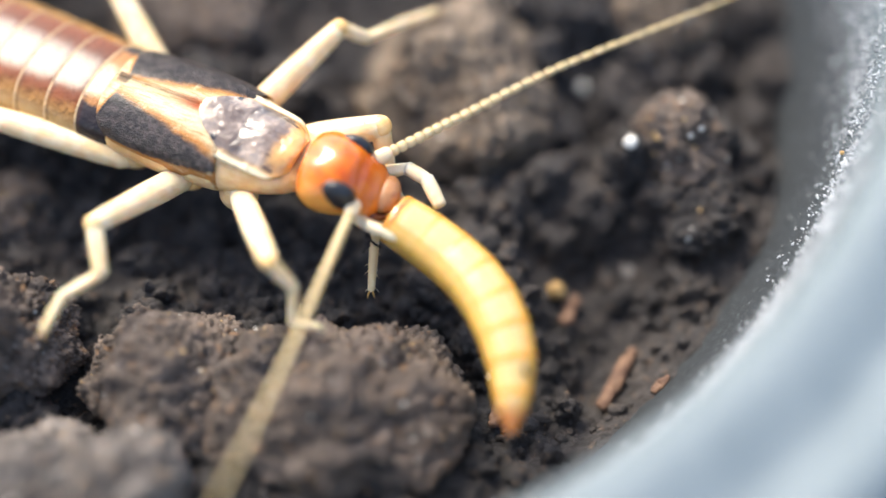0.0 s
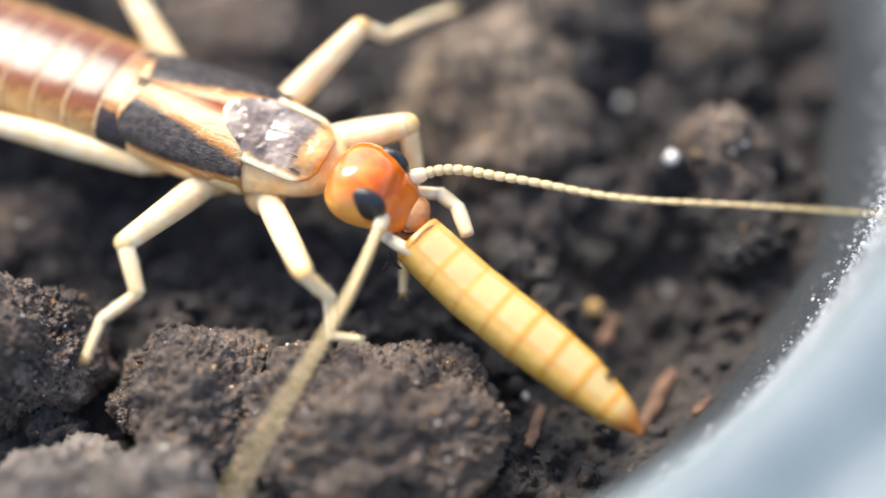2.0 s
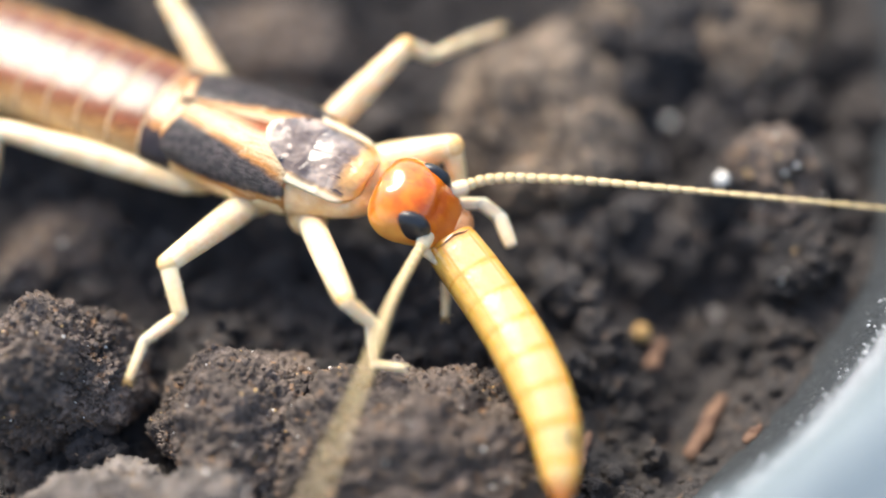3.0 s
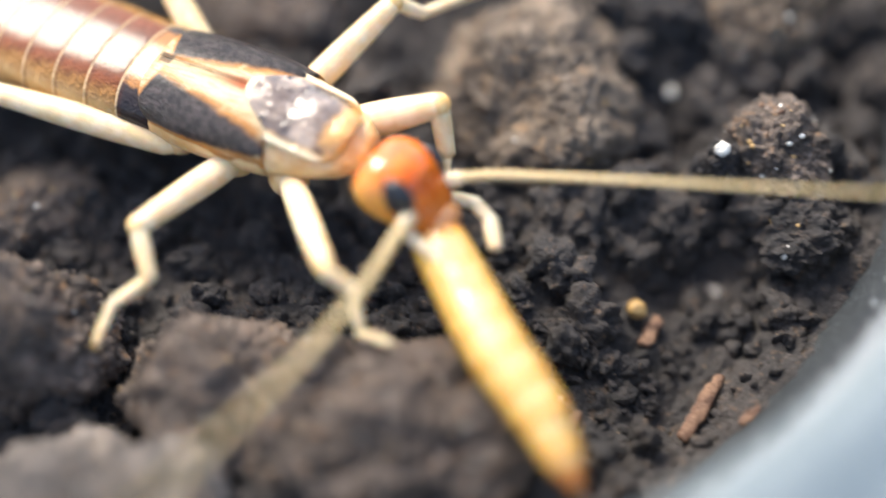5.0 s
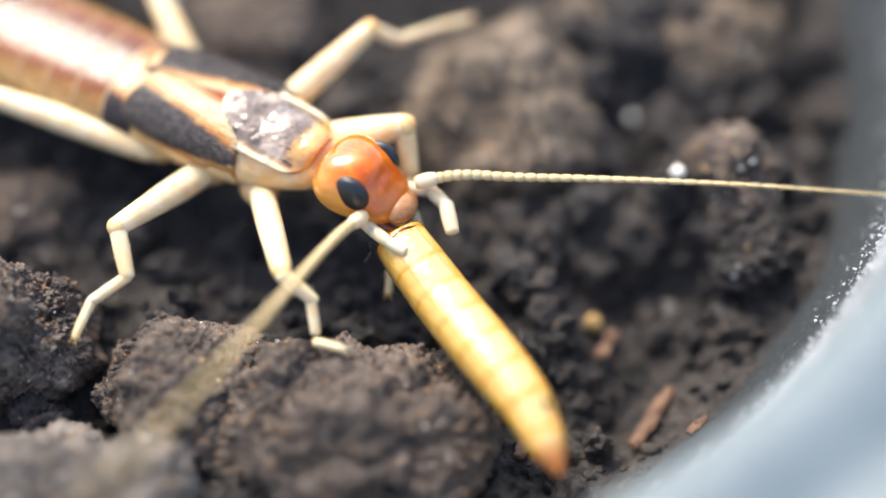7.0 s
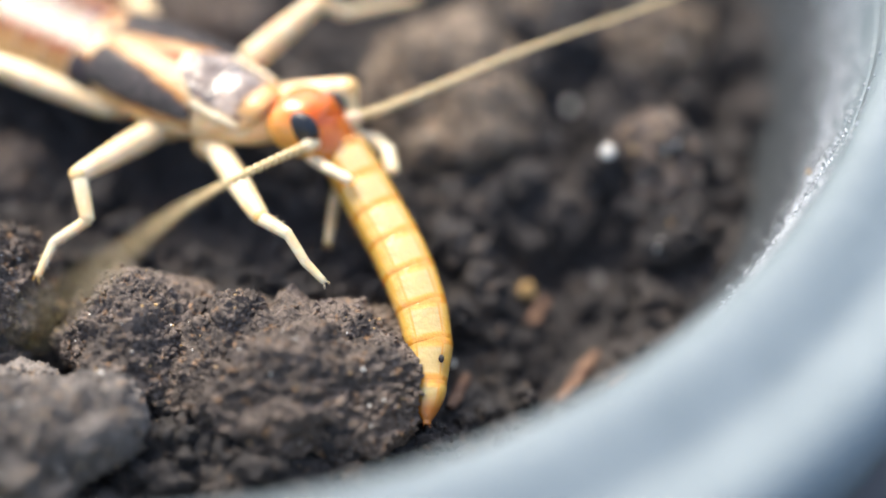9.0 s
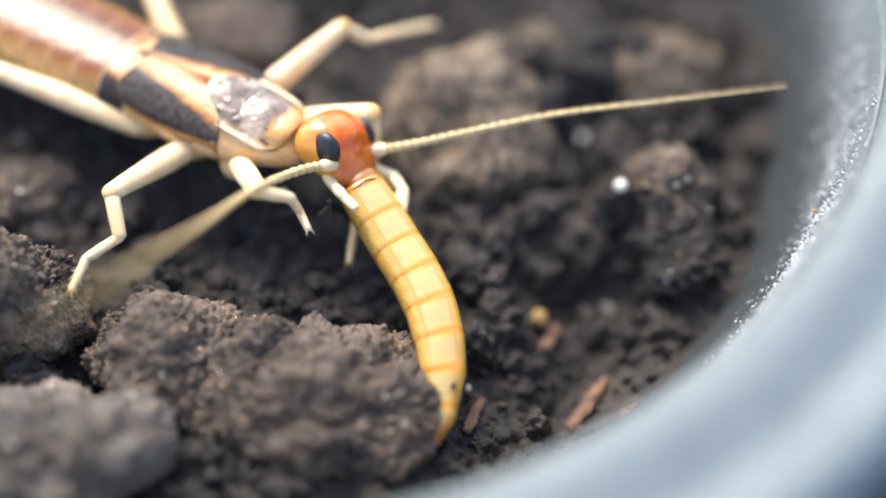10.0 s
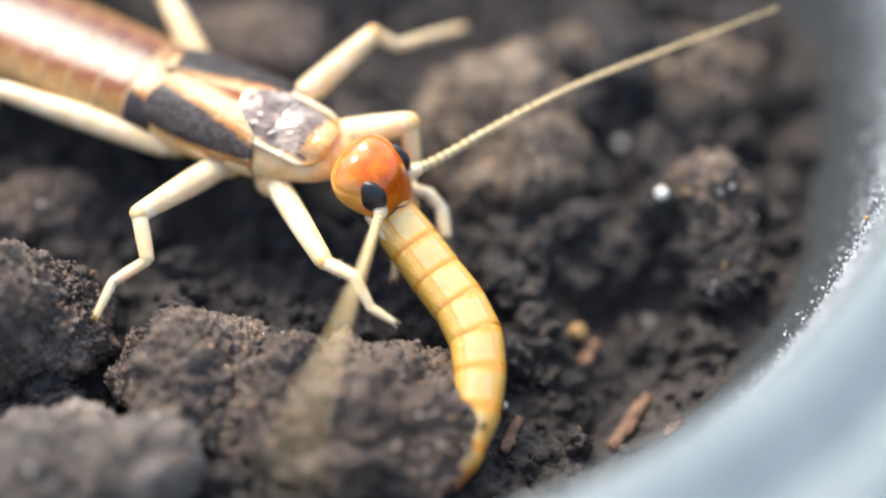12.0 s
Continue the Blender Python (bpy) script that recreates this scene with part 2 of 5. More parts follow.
def tergite_material(name, patched):
    n = Nodes(name)
    side = n.math("ADD", n.math("ABSOLUTE", n.y), n.math("MULTIPLY", n.math("SUBTRACT", n.noise(1.5, 3), 0.5), 0.5))
    color = n.mix((0.105, 0.016, 0.004), (0.25, 0.058, 0.010), n.step(side, 0.35, 1.2))
    tan = n.mix((0.44, 0.21, 0.055), (0.64, 0.40, 0.16), n.step(side, 1.5, 1.95))
    color = n.mix(color, tan, n.math("MAXIMUM", n.step(side, 1.15, 1.6), n.step(n.z, 3.3, 2.7)))
    if patched:
        color = n.mix((0.48, 0.20, 0.05), (0.03, 0.02, 0.02), n.math("MULTIPLY", n.step(side, 1.05, 1.2), n.step(n.z, 2.55, 2.7)))
    hem = n.math("SUBTRACT", n.x, n.math("MULTIPLY", n.math("MULTIPLY", n.y, n.y), 0.055))
    color = n.mix(color, (0.09, 0.02, 0.006), n.math("MULTIPLY", n.math("MULTIPLY", n.step(hem, -0.98, -1.08), n.step(hem, -1.16, -1.12)), 0.45))
    color = n.mix(color, (0.74, 0.52, 0.28), n.math("MULTIPLY", n.step(hem, -1.13, -1.18), 0.75))
    relief = n.math("ADD", n.math("MULTIPLY", n.noise(1.4, 3), 1.6), n.math("ADD", n.noise(3.4, 5, 0.65), n.math("MULTIPLY", n.noise(11.0, 3), 0.3)))
    return n.done(color, n.math("ADD", 0.36, n.math("MULTIPLY", n.noise(1.6, 4), 0.2)), relief, 0.36, sss=0.05, coat=0.55, reach=0.3, coat_rough=0.13, spec=0.1)


TERGITE = tergite_material("red_brown_tergite", False)
TERGITE_PATCHED = tergite_material("patched_tergite", True)


def larva_material(name, tip):
    n = Nodes(name)
    ang = n.math("ABSOLUTE", n.math("ARCTAN2", n.y, n.z))
    wob = n.math("MULTIPLY", n.math("SUBTRACT", n.noise(1.8, 3), 0.5), 0.25)
    color = n.mix((0.65, 0.35, 0.050), (0.70, 0.42, 0.090), n.step(n.noise(1.2, 3), 0.35, 0.65))
    plate = n.math("MULTIPLY", n.step(ang, 0.78, 0.50), n.math("MULTIPLY", n.step(n.x, 0.12, 0.24), n.step(n.x, 1.0, 0.90)))
    color = n.mix(color, (0.59, 0.435, 0.17), n.math("MULTIPLY", plate, n.step(n.noise(0.8, 3), 0.0, 0.5)))
    line = n.math("MULTIPLY", n.step(ang, 0.54, 0.58), n.step(ang, 0.68, 0.62))
    ring = n.math("ADD", n.step(n.x, 0.97, 1.05), n.step(n.x, 0.09, 0.02))
    color = n.mix(color, (0.66, 0.29, 0.03), n.math("MINIMUM", n.math("MAXIMUM", n.math("MULTIPLY", line, 0.8), n.math("MULTIPLY", n.math("ADD", ring, wob), 0.95)), 1.0))
    if tip:
        color = n.mix(color, (0.42, 0.15, 0.02), n.step(n.math("ADD", n.x, wob), 0.25, 0.85))
    return n.done(color, n.math("ADD", 0.12, n.math("MULTIPLY", n.noise(2.0), 0.18)), n.math("ADD", n.noise(1.6, 3), n.math("MULTIPLY", n.noise(7.0, 3), 0.3)), 0.07, sss=0.4, radius=(1.0, 0.62, 0.22), reach=0.35, coat=1.0, coat_rough=0.09)


LARVA = larva_material("larva_skin", False)
LARVA_TIP = larva_material("larva_tail_skin", True)

# ---- shapes ----


def made(name, verts, faces, material, smooth=True):
    """A mesh from points in millimetres."""
    me = bpy.data.meshes.new(name)
    me.from_pydata((np.asarray(verts) * MM).tolist(), [], faces)
    me.materials.append(material)
    if smooth:
        me.shade_smooth()
    me.update()
    return me


def part(name, shape, material, parent, label="", smooth=True):
    ob = new(name, made(name, shape[0], shape[1], material, smooth))
    ob.parent = parent
    return tagged(ob, label)


def mm_pose(x, y, z, rx=0, ry=0, rz=0):
    return pose(x * MM, y * MM, z * MM, rx, ry, rz)


def loft(path, across, upright, n=16, up=(0, 0, 1), power=1.0):
    """A closed skin round a path: half widths across it and upright."""
    path = np.asarray(path, float)
    tan = np.gradient(path, axis=0)
    tan /= np.linalg.norm(tan, axis=1)[:, None]
    side = np.cross(np.asarray(up, float), tan)
    side /= np.linalg.norm(side, axis=1)[:, None]
    top = np.cross(tan, side)
    a = np.linspace(0, 2 * np.pi, n, endpoint=False)
    c, s = np.cos(a), np.sin(a)
    c, s = np.sign(c) * np.abs(c) ** power, np.sign(s) * np.abs(s) ** power
    m = len(path)
    across, upright = np.broadcast_to(across, m), np.broadcast_to(upright, m)
    ring = path[:, None] + across[:, None, None] * c[None, :, None] * side[:, None] + upright[:, None, None] * s[None, :, None] * top[:, None]
    faces = [(i * n + j, i * n + (j + 1) % n, (i + 1) * n + (j + 1) % n, (i + 1) * n + j) for i in range(m - 1) for j in range(n)]
    verts = ring.reshape(-1, 3).tolist() + [path[0].tolist(), path[-1].tolist()]
    k = m * n
    faces += [(k, (j + 1) % n, j) for j in range(n)] + [(k + 1, k - n + j, k - n + (j + 1) % n) for j in range(n)]
    return verts, faces


def joined(*shapes):
    verts, faces = [], []
    for v, f in shapes:
        k = len(verts)
        verts += list(map(list, v))
        faces += [tuple(i + k for i in q) for q in f]
    return verts, faces


def bend(points, n):
    """n points, evenly spaced, along a smooth line through a few points."""
    p = np.asarray(points, float)
    s = np.r_[0, np.cumsum(np.linalg.norm(np.diff(p, axis=0), axis=1))]
    d = np.gradient(p, s, axis=0)
    u = np.linspace(0, s[-1], n * 6)
    i = np.clip(np.searchsorted(s, u, "right") - 1, 0, len(p) - 2)
    h = (s[i + 1] - s[i])[:, None]
    w = ((u - s[i]) / h[:, 0])[:, None]
    q = (2 * w**3 - 3 * w**2 + 1) * p[i] + (w**3 - 2 * w**2 + w) * h * d[i] + (3 * w**2 - 2 * w**3) * p[i + 1] + (w**3 - w**2) * h * d[i + 1]
    s = np.r_[0, np.cumsum(np.linalg.norm(np.diff(q, axis=0), axis=1))]
    return np.stack([np.interp(np.linspace(0, s[-1], n), s, q[:, k]) for k in range(3)], 1)


def limb(a, b, r0, r1, swell=1.15, n=10, rows=9):
    """A leg joint from a to b with rounded ends."""
    a, b = np.asarray(a, float), np.asarray(b, float)
    d = (b - a) / np.linalg.norm(b - a)
    a, b = a - d * r0 * 0.55, b + d * r1 * 0.55
    u = np.r_[0, 0.02, 0.06, np.linspace(0.14, 0.86, rows - 6), 0.94, 0.98, 1]
    r = (r0 + (r1 - r0) * u) * (1 + (swell - 1) * np.sin(np.pi * np.clip(u, 0, 1) ** 0.8))
    r = r * np.sqrt(np.clip(1 - np.clip(np.abs(u - 0.5) * 2 - 0.86, 0, 1) ** 2 / 0.0198, 0.02, 1))
    path = a + (b - a) * u[:, None]
    up = (0, 0, 1) if abs((b - a)[2]) < 0.9 * np.linalg.norm(b - a) else (1, 0, 0)
    return loft(path, r, r * 0.92, n, up)


def ellipsoid(centre, radii, level=None):
    verts, faces = level or BALL3
    return (verts * np.asarray(radii) + np.asarray(centre)).tolist(), faces


# Smooth random fields for the soil.
GRID = np.random.RandomState(7).rand(32, 32, 32)


def field(p):
    """Value noise in 0..1 at points in lattice units."""
    i = np.floor(p).astype(int)
    f = p - i
    f = f * f * (3 - 2 * f)
    total = 0
    for dx in (0, 1):
        for dy in (0, 1):
            for dz in (0, 1):
                w = np.where(dx, f[:, 0], 1 - f[:, 0]) * np.where(dy, f[:, 1], 1 - f[:, 1]) * np.where(dz, f[:, 2], 1 - f[:, 2])
                total = total + w * GRID[(i[:, 0] + dx) % 32, (i[:, 1] + dy) % 32, (i[:, 2] + dz) % 32]
    return total


TWIST = np.array(Euler((0.9, 0.5, 1.3)).to_matrix())


def rough_field(p, size, octaves=5, gain=0.55, lumpy=True):
    """Lumps of that size in millimetres, and finer ones on them; about -1 to 1."""
    total, amp, norm = 0, 1.0, 0
    for k in range(octaves):
        p = np.asarray(p) @ TWIST
        v = field(p / size * 2**k + 5.3 * k) * 2 - 1
        total, norm, amp = total + amp * (1 - 2 * np.abs(v) if lumpy and k else v), norm + amp, amp * gain
    return total / norm


def ball(level):
    bm = bmesh.new()
    bmesh.ops.create_icosphere(bm, subdivisions=level, radius=1.0)
    verts = np.array([v.co[:] for v in bm.verts])
    faces = [tuple(v.index for v in f.verts) for f in bm.faces]
    bm.free()
    return verts, faces


BALL2, BALL3, BALL4, BALL6, BALL7 = ball(2), ball(3), ball(4), ball(6), ball(7)


# ---- the pot and the soil ----
POT = np.array([-6.06, 11.07])
POT_R = 21.56


def turned_ring(profile, n=240):
    """A closed band round the pot's axis, from a closed line of radius and height."""
    fine = []
    for (r0, z0), (r1, z1) in zip(profile, profile[1:] + profile[:1]):
        k = max(1, int(math.hypot(r1 - r0, z1 - z0) / 0.4))
        fine += [(r0 + (r1 - r0) * i / k, z0 + (z1 - z0) * i / k) for i in range(k)]
    verts = [(r * math.cos(a), r * math.sin(a), z) for r, z in fine for a in np.linspace(0, 2 * np.pi, n, endpoint=False)]
    m = len(fine)
    faces = [(i * n + j, ((i + 1) % m) * n + j, ((i + 1) % m) * n + (j + 1) % n, i * n + (j + 1) % n) for i in range(m) for j in range(n)]
    return verts, faces


SLOPE = 0.22


def wall_radius(z):
    """The wall's inner radius at a height: sloping low down, nearly upright above."""
    return np.where(z > 2.0, POT_R + SLOPE * z, POT_R + SLOPE * 2.0 + 0.42 * (z - 2.0))


def pot():
    ob = tagged(new("plant_pot"), "small grey plastic pot with a grooved rim, holding dark soil", "pot")
    ob.location = (POT[0] * MM, POT[1] * MM, 0)
    foot = float(wall_radius(-8.4))
    wall = [(foot, -8.4), (POT_R + 0.44, 2.0), (POT_R + SLOPE * 5.6, 5.6), (POT_R + SLOPE * 5.6 + 0.9, 5.2), (POT_R + 1.5, 2.0), (foot + 1.1, -8.4)]
    part("pot_wall", turned_ring(wall), PLASTIC, ob, "steep wall, darker and rougher low down")
    rim = [(POT_R + 1.232, 5.6), (POT_R + 1.30, 5.92), (POT_R + 1.48, 6.22), (POT_R + 1.8, 6.42), (POT_R + 2.2, 6.5), (POT_R + 2.9, 6.42), (POT_R + 3.6, 6.12), (POT_R + 4.1, 6.02), (POT_R + 4.6, 6.2), (POT_R + 5.1, 6.42), (POT_R + 5.6, 6.46), (POT_R + 6.1, 6.2), (POT_R + 6.4, 5.6), (POT_R + 6.5, 2.0), (POT_R + 5.5, 2.0), (POT_R + 5.3, 4.6), (POT_R + 2.15, 4.9)]
    part("pot_rim", turned_ring(rim), PLASTIC, ob, "grooved rolled rim")
    base = [(0.05, -8.4), (foot, -8.4), (foot + 1.1, -8.4), (foot + 0.6, -9.6), (0.05, -9.6)]
    part("pot_base", turned_ring(base), PLASTIC, ob)
    return ob


def droplets():
    """Fine drops of water along the wall's darker low part; pale grey puts their glints into colour."""
    rng = np.random.RandomState(12)
    n = 9000
    a = np.radians(rng.uniform(-75, 14, n))
    z = np.clip(3.3 + 0.3 * np.sin(a * 7) + rng.normal(0, 1.15, n), 0.3, 6.0)
    size = 0.017 + 0.045 * rng.rand(n) ** 2.5
    v, f = BALL2
    f = np.array(f)
    r = wall_radius(z) - size * 0.3
    at = np.stack([POT[0] + r * np.cos(a), POT[1] + r * np.sin(a), z], 1)
    verts = np.concatenate([v * s + p for s, p in zip(size, at)])
    ob = new("droplets", made("droplets", verts, np.concatenate([f + i * len(v) for i in range(n)]).tolist(), DROP))
    return tagged(ob, "tiny drops along the wall's dark low part, their glint put into pale grey", "droplets", kind="stuff")


def ground_height(x, y):
    """The soil's height; along the wall it runs up it in a thin uneven crust."""
    p = np.stack([x, y, np.full_like(x, 3.7)], 1)
    z = -0.7 + 0.9 * rough_field(p, 4.6, 2, 0.5, False) + 1.0 * rough_field(p + 40, 2.1, 6, 0.68)
    z += 0.9 * np.exp(-((x + 5.0) ** 2 / 14 + (y + 5.2) ** 2 / 5)) - 1.3 * np.exp(-((x + 9.9) ** 2 / 1.2 + (y + 2.6) ** 2 / 5)) - 0.9 * np.exp(-((x - 1.2) ** 2 / 5 + (y + 4.5) ** 2 / 16))
    z -= 2.6 * np.exp(-((x - 6.6) ** 2 / 13 + (y + 0.2) ** 2 / 13)) + 1.4 * np.exp(-((x - 7.5) ** 2 / 3 + (y - 6.6) ** 2 / 3)) + 1.5 * np.exp(-((x - 12.2) ** 2 / 4 + (y - 6.0) ** 2 / 6))
    z -= 1.2 * np.exp(-((x - 5.6) ** 2 / 7 + (y + 4.4) ** 2 / 5))
    r = np.hypot(x - POT[0], y - POT[1]) - POT_R - SLOPE * 2.0
    crust = 2.0 + np.where(r > 0, r / SLOPE, r / 0.42) - 1.5 + 0.7 * rough_field(p + 9, 1.1, 6, 0.72)
    return np.maximum(z, np.minimum(crust, 1.2))


def soil():
    rings, n = 240, 760
    a = np.linspace(0, 2 * np.pi, n, endpoint=False)
    edge = ground_height(POT[0] + (POT_R + 0.6) * np.cos(a), POT[1] + (POT_R + 0.6) * np.sin(a))
    r = np.linspace(0.001, 1, rings)[:, None] ** 0.8 * (wall_radius(edge) + 0.6)
    x = (POT[0] + r * np.cos(a)).ravel()
    y = (POT[1] + r * np.sin(a)).ravel()
    z = ground_height(x, y)
    faces = [(i * n + j, (i + 1) * n + j, (i + 1) * n + (j + 1) % n, i * n + (j + 1) % n) for i in range(rings - 1) for j in range(n)]
    ob = new("ground", made("ground", np.stack([x, y, z], 1), faces, SOIL))
    return tagged(ob, "dark damp crumbly potting soil inside the pot", "soil", kind="structure")


# Places that loose lumps leave free, where small things lie open.
CLEAR = ((4.9, -0.16), (5.0, -1.25), (5.5, -0.3), (7.5, 0.75), (5.9, -4.0), (6.5, -3.1), (7.1, -2.3), (7.6, -3.9), (2.4, -4.7), (2.8, -3.8), (7.65, 3.8), (6.9, 7.6))


def clod(name, centre, size, turn, seed, lump=2.4, rough=0.34, label="", specks=16, material=None, fine=False, knobs=0.36):
    """A lump of soil that stands in the ground, with granules and specks on it; the white specks are glints put in as
    colour.
    """
    v, f = BALL7 if fine else BALL6
    d = v * np.asarray(size)
    h = rough_field(d + 17.0 * seed, lump, 3, 0.5, False) * 0.55 * lump * rough * 2
    h = h + rough_field(d + 9.0 * seed, 1.3, 6, 0.74) * knobs + rough_field(d + 5.0 * seed, 0.6, 5, 0.8, False) * 0.42 + rough_field(d * (1, 1, 1.4) + 3.0 * seed, 0.22, 3, 0.8) * 0.12
    d = d + v * h[:, None]
    ob = new(name, made(name, d, f, material or CLOD))
    ob.matrix_world = mm_pose(*centre, 0, 0, turn)
    rng = np.random.RandomState(seed)
    tops = np.flatnonzero(v[:, 2] > 0.1)
    if fine:
        at = d[rng.choice(tops, 2600)]
        keep = field(at * 0.9 + seed) > 0.42
        at = at[keep]
        gv, gf = BALL2
        gf = np.array(gf)
        bits = []
        for p in at:
            q = gv * (0.022 + 0.085 * rng.rand() ** 3) * rng.uniform(0.7, 1.3, 3)
            bits.append(q * (1 + 1.1 * (field(gv * 1.7 + rng.rand(3) * 30)[:, None] - 0.5)) + p)
        grit = part("grit", (np.concatenate(bits), np.concatenate([gf + i * len(gv) for i in range(len(at))]).tolist()), material or CLOD, ob)
        tagged(grit, kind="stuff")
    for k in range(specks):
        p = d[rng.choice(tops)]
        g = (rng.uniform(0.022, 0.055) if fine else rng.uniform(0.04, 0.10)) * rng.uniform(0.7, 1.3, 3)
        part("speck", ellipsoid(p, g, BALL2), (AMBER, GRAIN_GLINT, BARK, GRAIN_GLINT, AMBER)[k % 5], ob)
    return tagged(ob, label, "soil clod", "clods of soil")


def grains(name, count, seed, box, sizes, material, label, category, level=BALL2, singly=None):
    """Loose crumbs strewn over the ground, too many to count; those within the stretch singly are pieces of their own."""
    rng = np.random.RandomState(seed)
    x = rng.uniform(box[0], box[1], count)
    y = rng.uniform(box[2], box[3], count)
    keep = np.hypot(x - POT[0], y - POT[1]) < 20.1
    for cx, cy in CLEAR:
        keep &= np.hypot(x - cx, y - cy - 0.3) > 0.35 + sizes[1]
    x, y = x[keep], y[keep]
    z = ground_height(x, y)
    size = sizes[0] + (sizes[1] - sizes[0]) * rng.rand(len(x)) ** 2.5
    v, f = level
    f = np.array(f)
    allv, allf = [], []
    for i in np.argsort(-size):
        p = v * size[i] * rng.uniform(0.65, 1.25, 3)
        p = p * (1 + 0.9 * (field(v * 1.6 + rng.rand(3) * 30)[:, None] - 0.5) + 0.55 * (field(v * 3.7 + rng.rand(3) * 30)[:, None] - 0.5) + 0.3 * (field(v * 8.1 + rng.rand(3) * 30)[:, None] - 0.5))
        p = p + (x[i], y[i], z[i] + 0.35 * size[i])
        if singly and singly[0] < x[i] < singly[1] and singly[2] < y[i] < singly[3]:
            part(name[:-1], (p, f.tolist()), material, ground)
        else:
            allf.append(f + len(allv) * len(v))
            allv.append(p)
    ob = new(name, made(name, np.concatenate(allv), np.concatenate(allf).tolist(), material))
    return tagged(ob, label, category, kind="stuff")


def chip(name, a, b, width, material, label, category, seed, level=None):
    """A splinter of bark from a to b."""
    a, b = (np.array([*p, ground_height(np.array([p[0]]), np.array([p[1]]))[0] + 0.7 * width if level is None else level]) for p in (a, b))
    u = np.linspace(0, 1, 15)
    rng = np.random.RandomState(seed)
    path = a + (b - a) * u[:, None] + rng.uniform(-0.03, 0.03, (15, 3))
    w = width * (0.35 + 0.65 * np.sin(np.pi * np.clip(u * 0.9 + 0.08, 0, 1)) ** 0.5) * rng.uniform(0.85, 1.1, 15)
    v, f = loft(path - (a + b) / 2, w, w * 0.5, 10, power=0.8)
    v = np.array(v)
    v += 0.06 * width * (np.stack([field(v * 5 + k * 3.1) for k in range(3)], 1) - 0.5) * 6
    ob = new(name, made(name, v, f, material))
    ob.location = (a + b) / 2 * MM
    return tagged(ob, label, category)


def pebble(name, centre, size, material, label, category, seed):
    v, f = BALL3
    p = v * size * (1 + 0.5 * (field(v * 1.5 + seed)[:, None] - 0.5))
    ob = new(name, made(name, p, f, material))
    x, y, z = centre
    if z is None:
        z = ground_height(np.array([float(x)]), np.array([float(y)]))[0] + 0.6 * size
    ob.location = Vector((x, y, z)) * MM
    return tagged(ob, label, category)


bench = new("table", made("table", [(-400, -400, -9.6), (400, -400, -9.6), (400, 400, -9.6), (-400, 400, -9.6), (-400, -400, -29), (400, -400, -29), (400, 400, -29), (-400, 400, -29)],
                          [(0, 1, 2, 3), (7, 6, 5, 4), (0, 4, 5, 1), (1, 5, 6, 2), (2, 6, 7, 3), (3, 7, 4, 0)], TABLE, False))
tagged(bench, "plain dark table under the pot", "table", kind="structure")
pot()
ground = soil()
droplets()
clod("soil_clod", (-12.5, -1.5, 0.65), (2.3, 1.9, 2.3), 10, 1, 2.4, 0.5, label="dark crumbly soil clod under the earwig's middle foot", specks=80, fine=True, knobs=0.6)
clod("soil_clod", (-7.35, -3.5, -0.4), (2.6, 2.0, 1.9), -15, 2, 2.4, 0.5, label="brown grainy soil clod with tan specks", specks=80, fine=True)
clod("soil_clod", (-2.4, -4.8, 0.1), (3.95, 2.6, 2.25), -6, 3, 2.4, 0.5, label="large dark rounded soil clod beside the larva", specks=80, fine=True)
clod("soil_clod", (-4.15, -3.15, 1.25), (0.75, 0.55, 0.7), 20, 11, 1.0, 0.4, label="small knob of dark soil on a larger clod", specks=6)
clod("soil_clod", (-10.2, -6.9, 0.5), (3.4, 2.2, 2.3), 5, 4, 2.4, 0.5, label="pale brown soil clod standing higher than the rest", specks=80, material=PALE_SOIL, fine=True)
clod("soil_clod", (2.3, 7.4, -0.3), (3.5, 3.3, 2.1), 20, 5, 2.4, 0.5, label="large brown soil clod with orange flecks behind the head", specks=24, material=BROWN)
clod("soil_clod", (9.5, 3.8, 0.0), (1.45, 1.25, 1.55), 0, 6, 1.2, 0.5, label="small pale brown soil clod near the pot wall", specks=24)
clod("soil_clod", (7.6, 3.4, -0.3), (0.7, 0.7, 1.3), 15, 13, 1.0, 0.4, label="small dark soil lump that carries a white grain", specks=0, material=SOIL)
clod("soil_clod", (10.1, 1.5, -0.9), (1.6, 1.3, 1.1), 30, 7, 1.0, 0.55, material=SOIL, label="small lumpy soil clod near the pot wall")
clod("soil_clod", (-13.2, 3.8, -1.0), (2.3, 1.5, 1.5), 8, 12, 1.4, 0.5, label="low dull brown soil clod below the earwig's hind leg")
clod("soil_clod", (-6.8, 12.0, -0.6), (2.6, 2.0, 1.6), 12, 8, label="dark soil clod behind the earwig's body")
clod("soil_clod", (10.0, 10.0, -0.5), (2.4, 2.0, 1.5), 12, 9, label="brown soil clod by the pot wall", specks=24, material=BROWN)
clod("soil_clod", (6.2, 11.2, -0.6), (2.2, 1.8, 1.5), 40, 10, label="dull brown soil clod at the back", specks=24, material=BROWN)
grains("soil_crumbs", 5200, 3, (-22, 14, -9, 20), (0.06, 0.34), SOIL, "loose dark crumbs strewn over the soil", "soil crumbs")
grains("soil_lumps", 700, 4, (-22, 14, -9, 20), (0.25, 0.75), SOIL, "ragged small lumps of dark soil", "soil lumps", BALL4, (-14.0, 2.5, -8.5, 3.0))
grains("soil_lumps", 420, 5, (2.5, 14, -3.2, 12), (0.35, 0.95), SOIL, "ragged lumps of dark soil in the hollow by the wall", "soil lumps", BALL4, (3.0, 13.5, -3.2, 9.5))

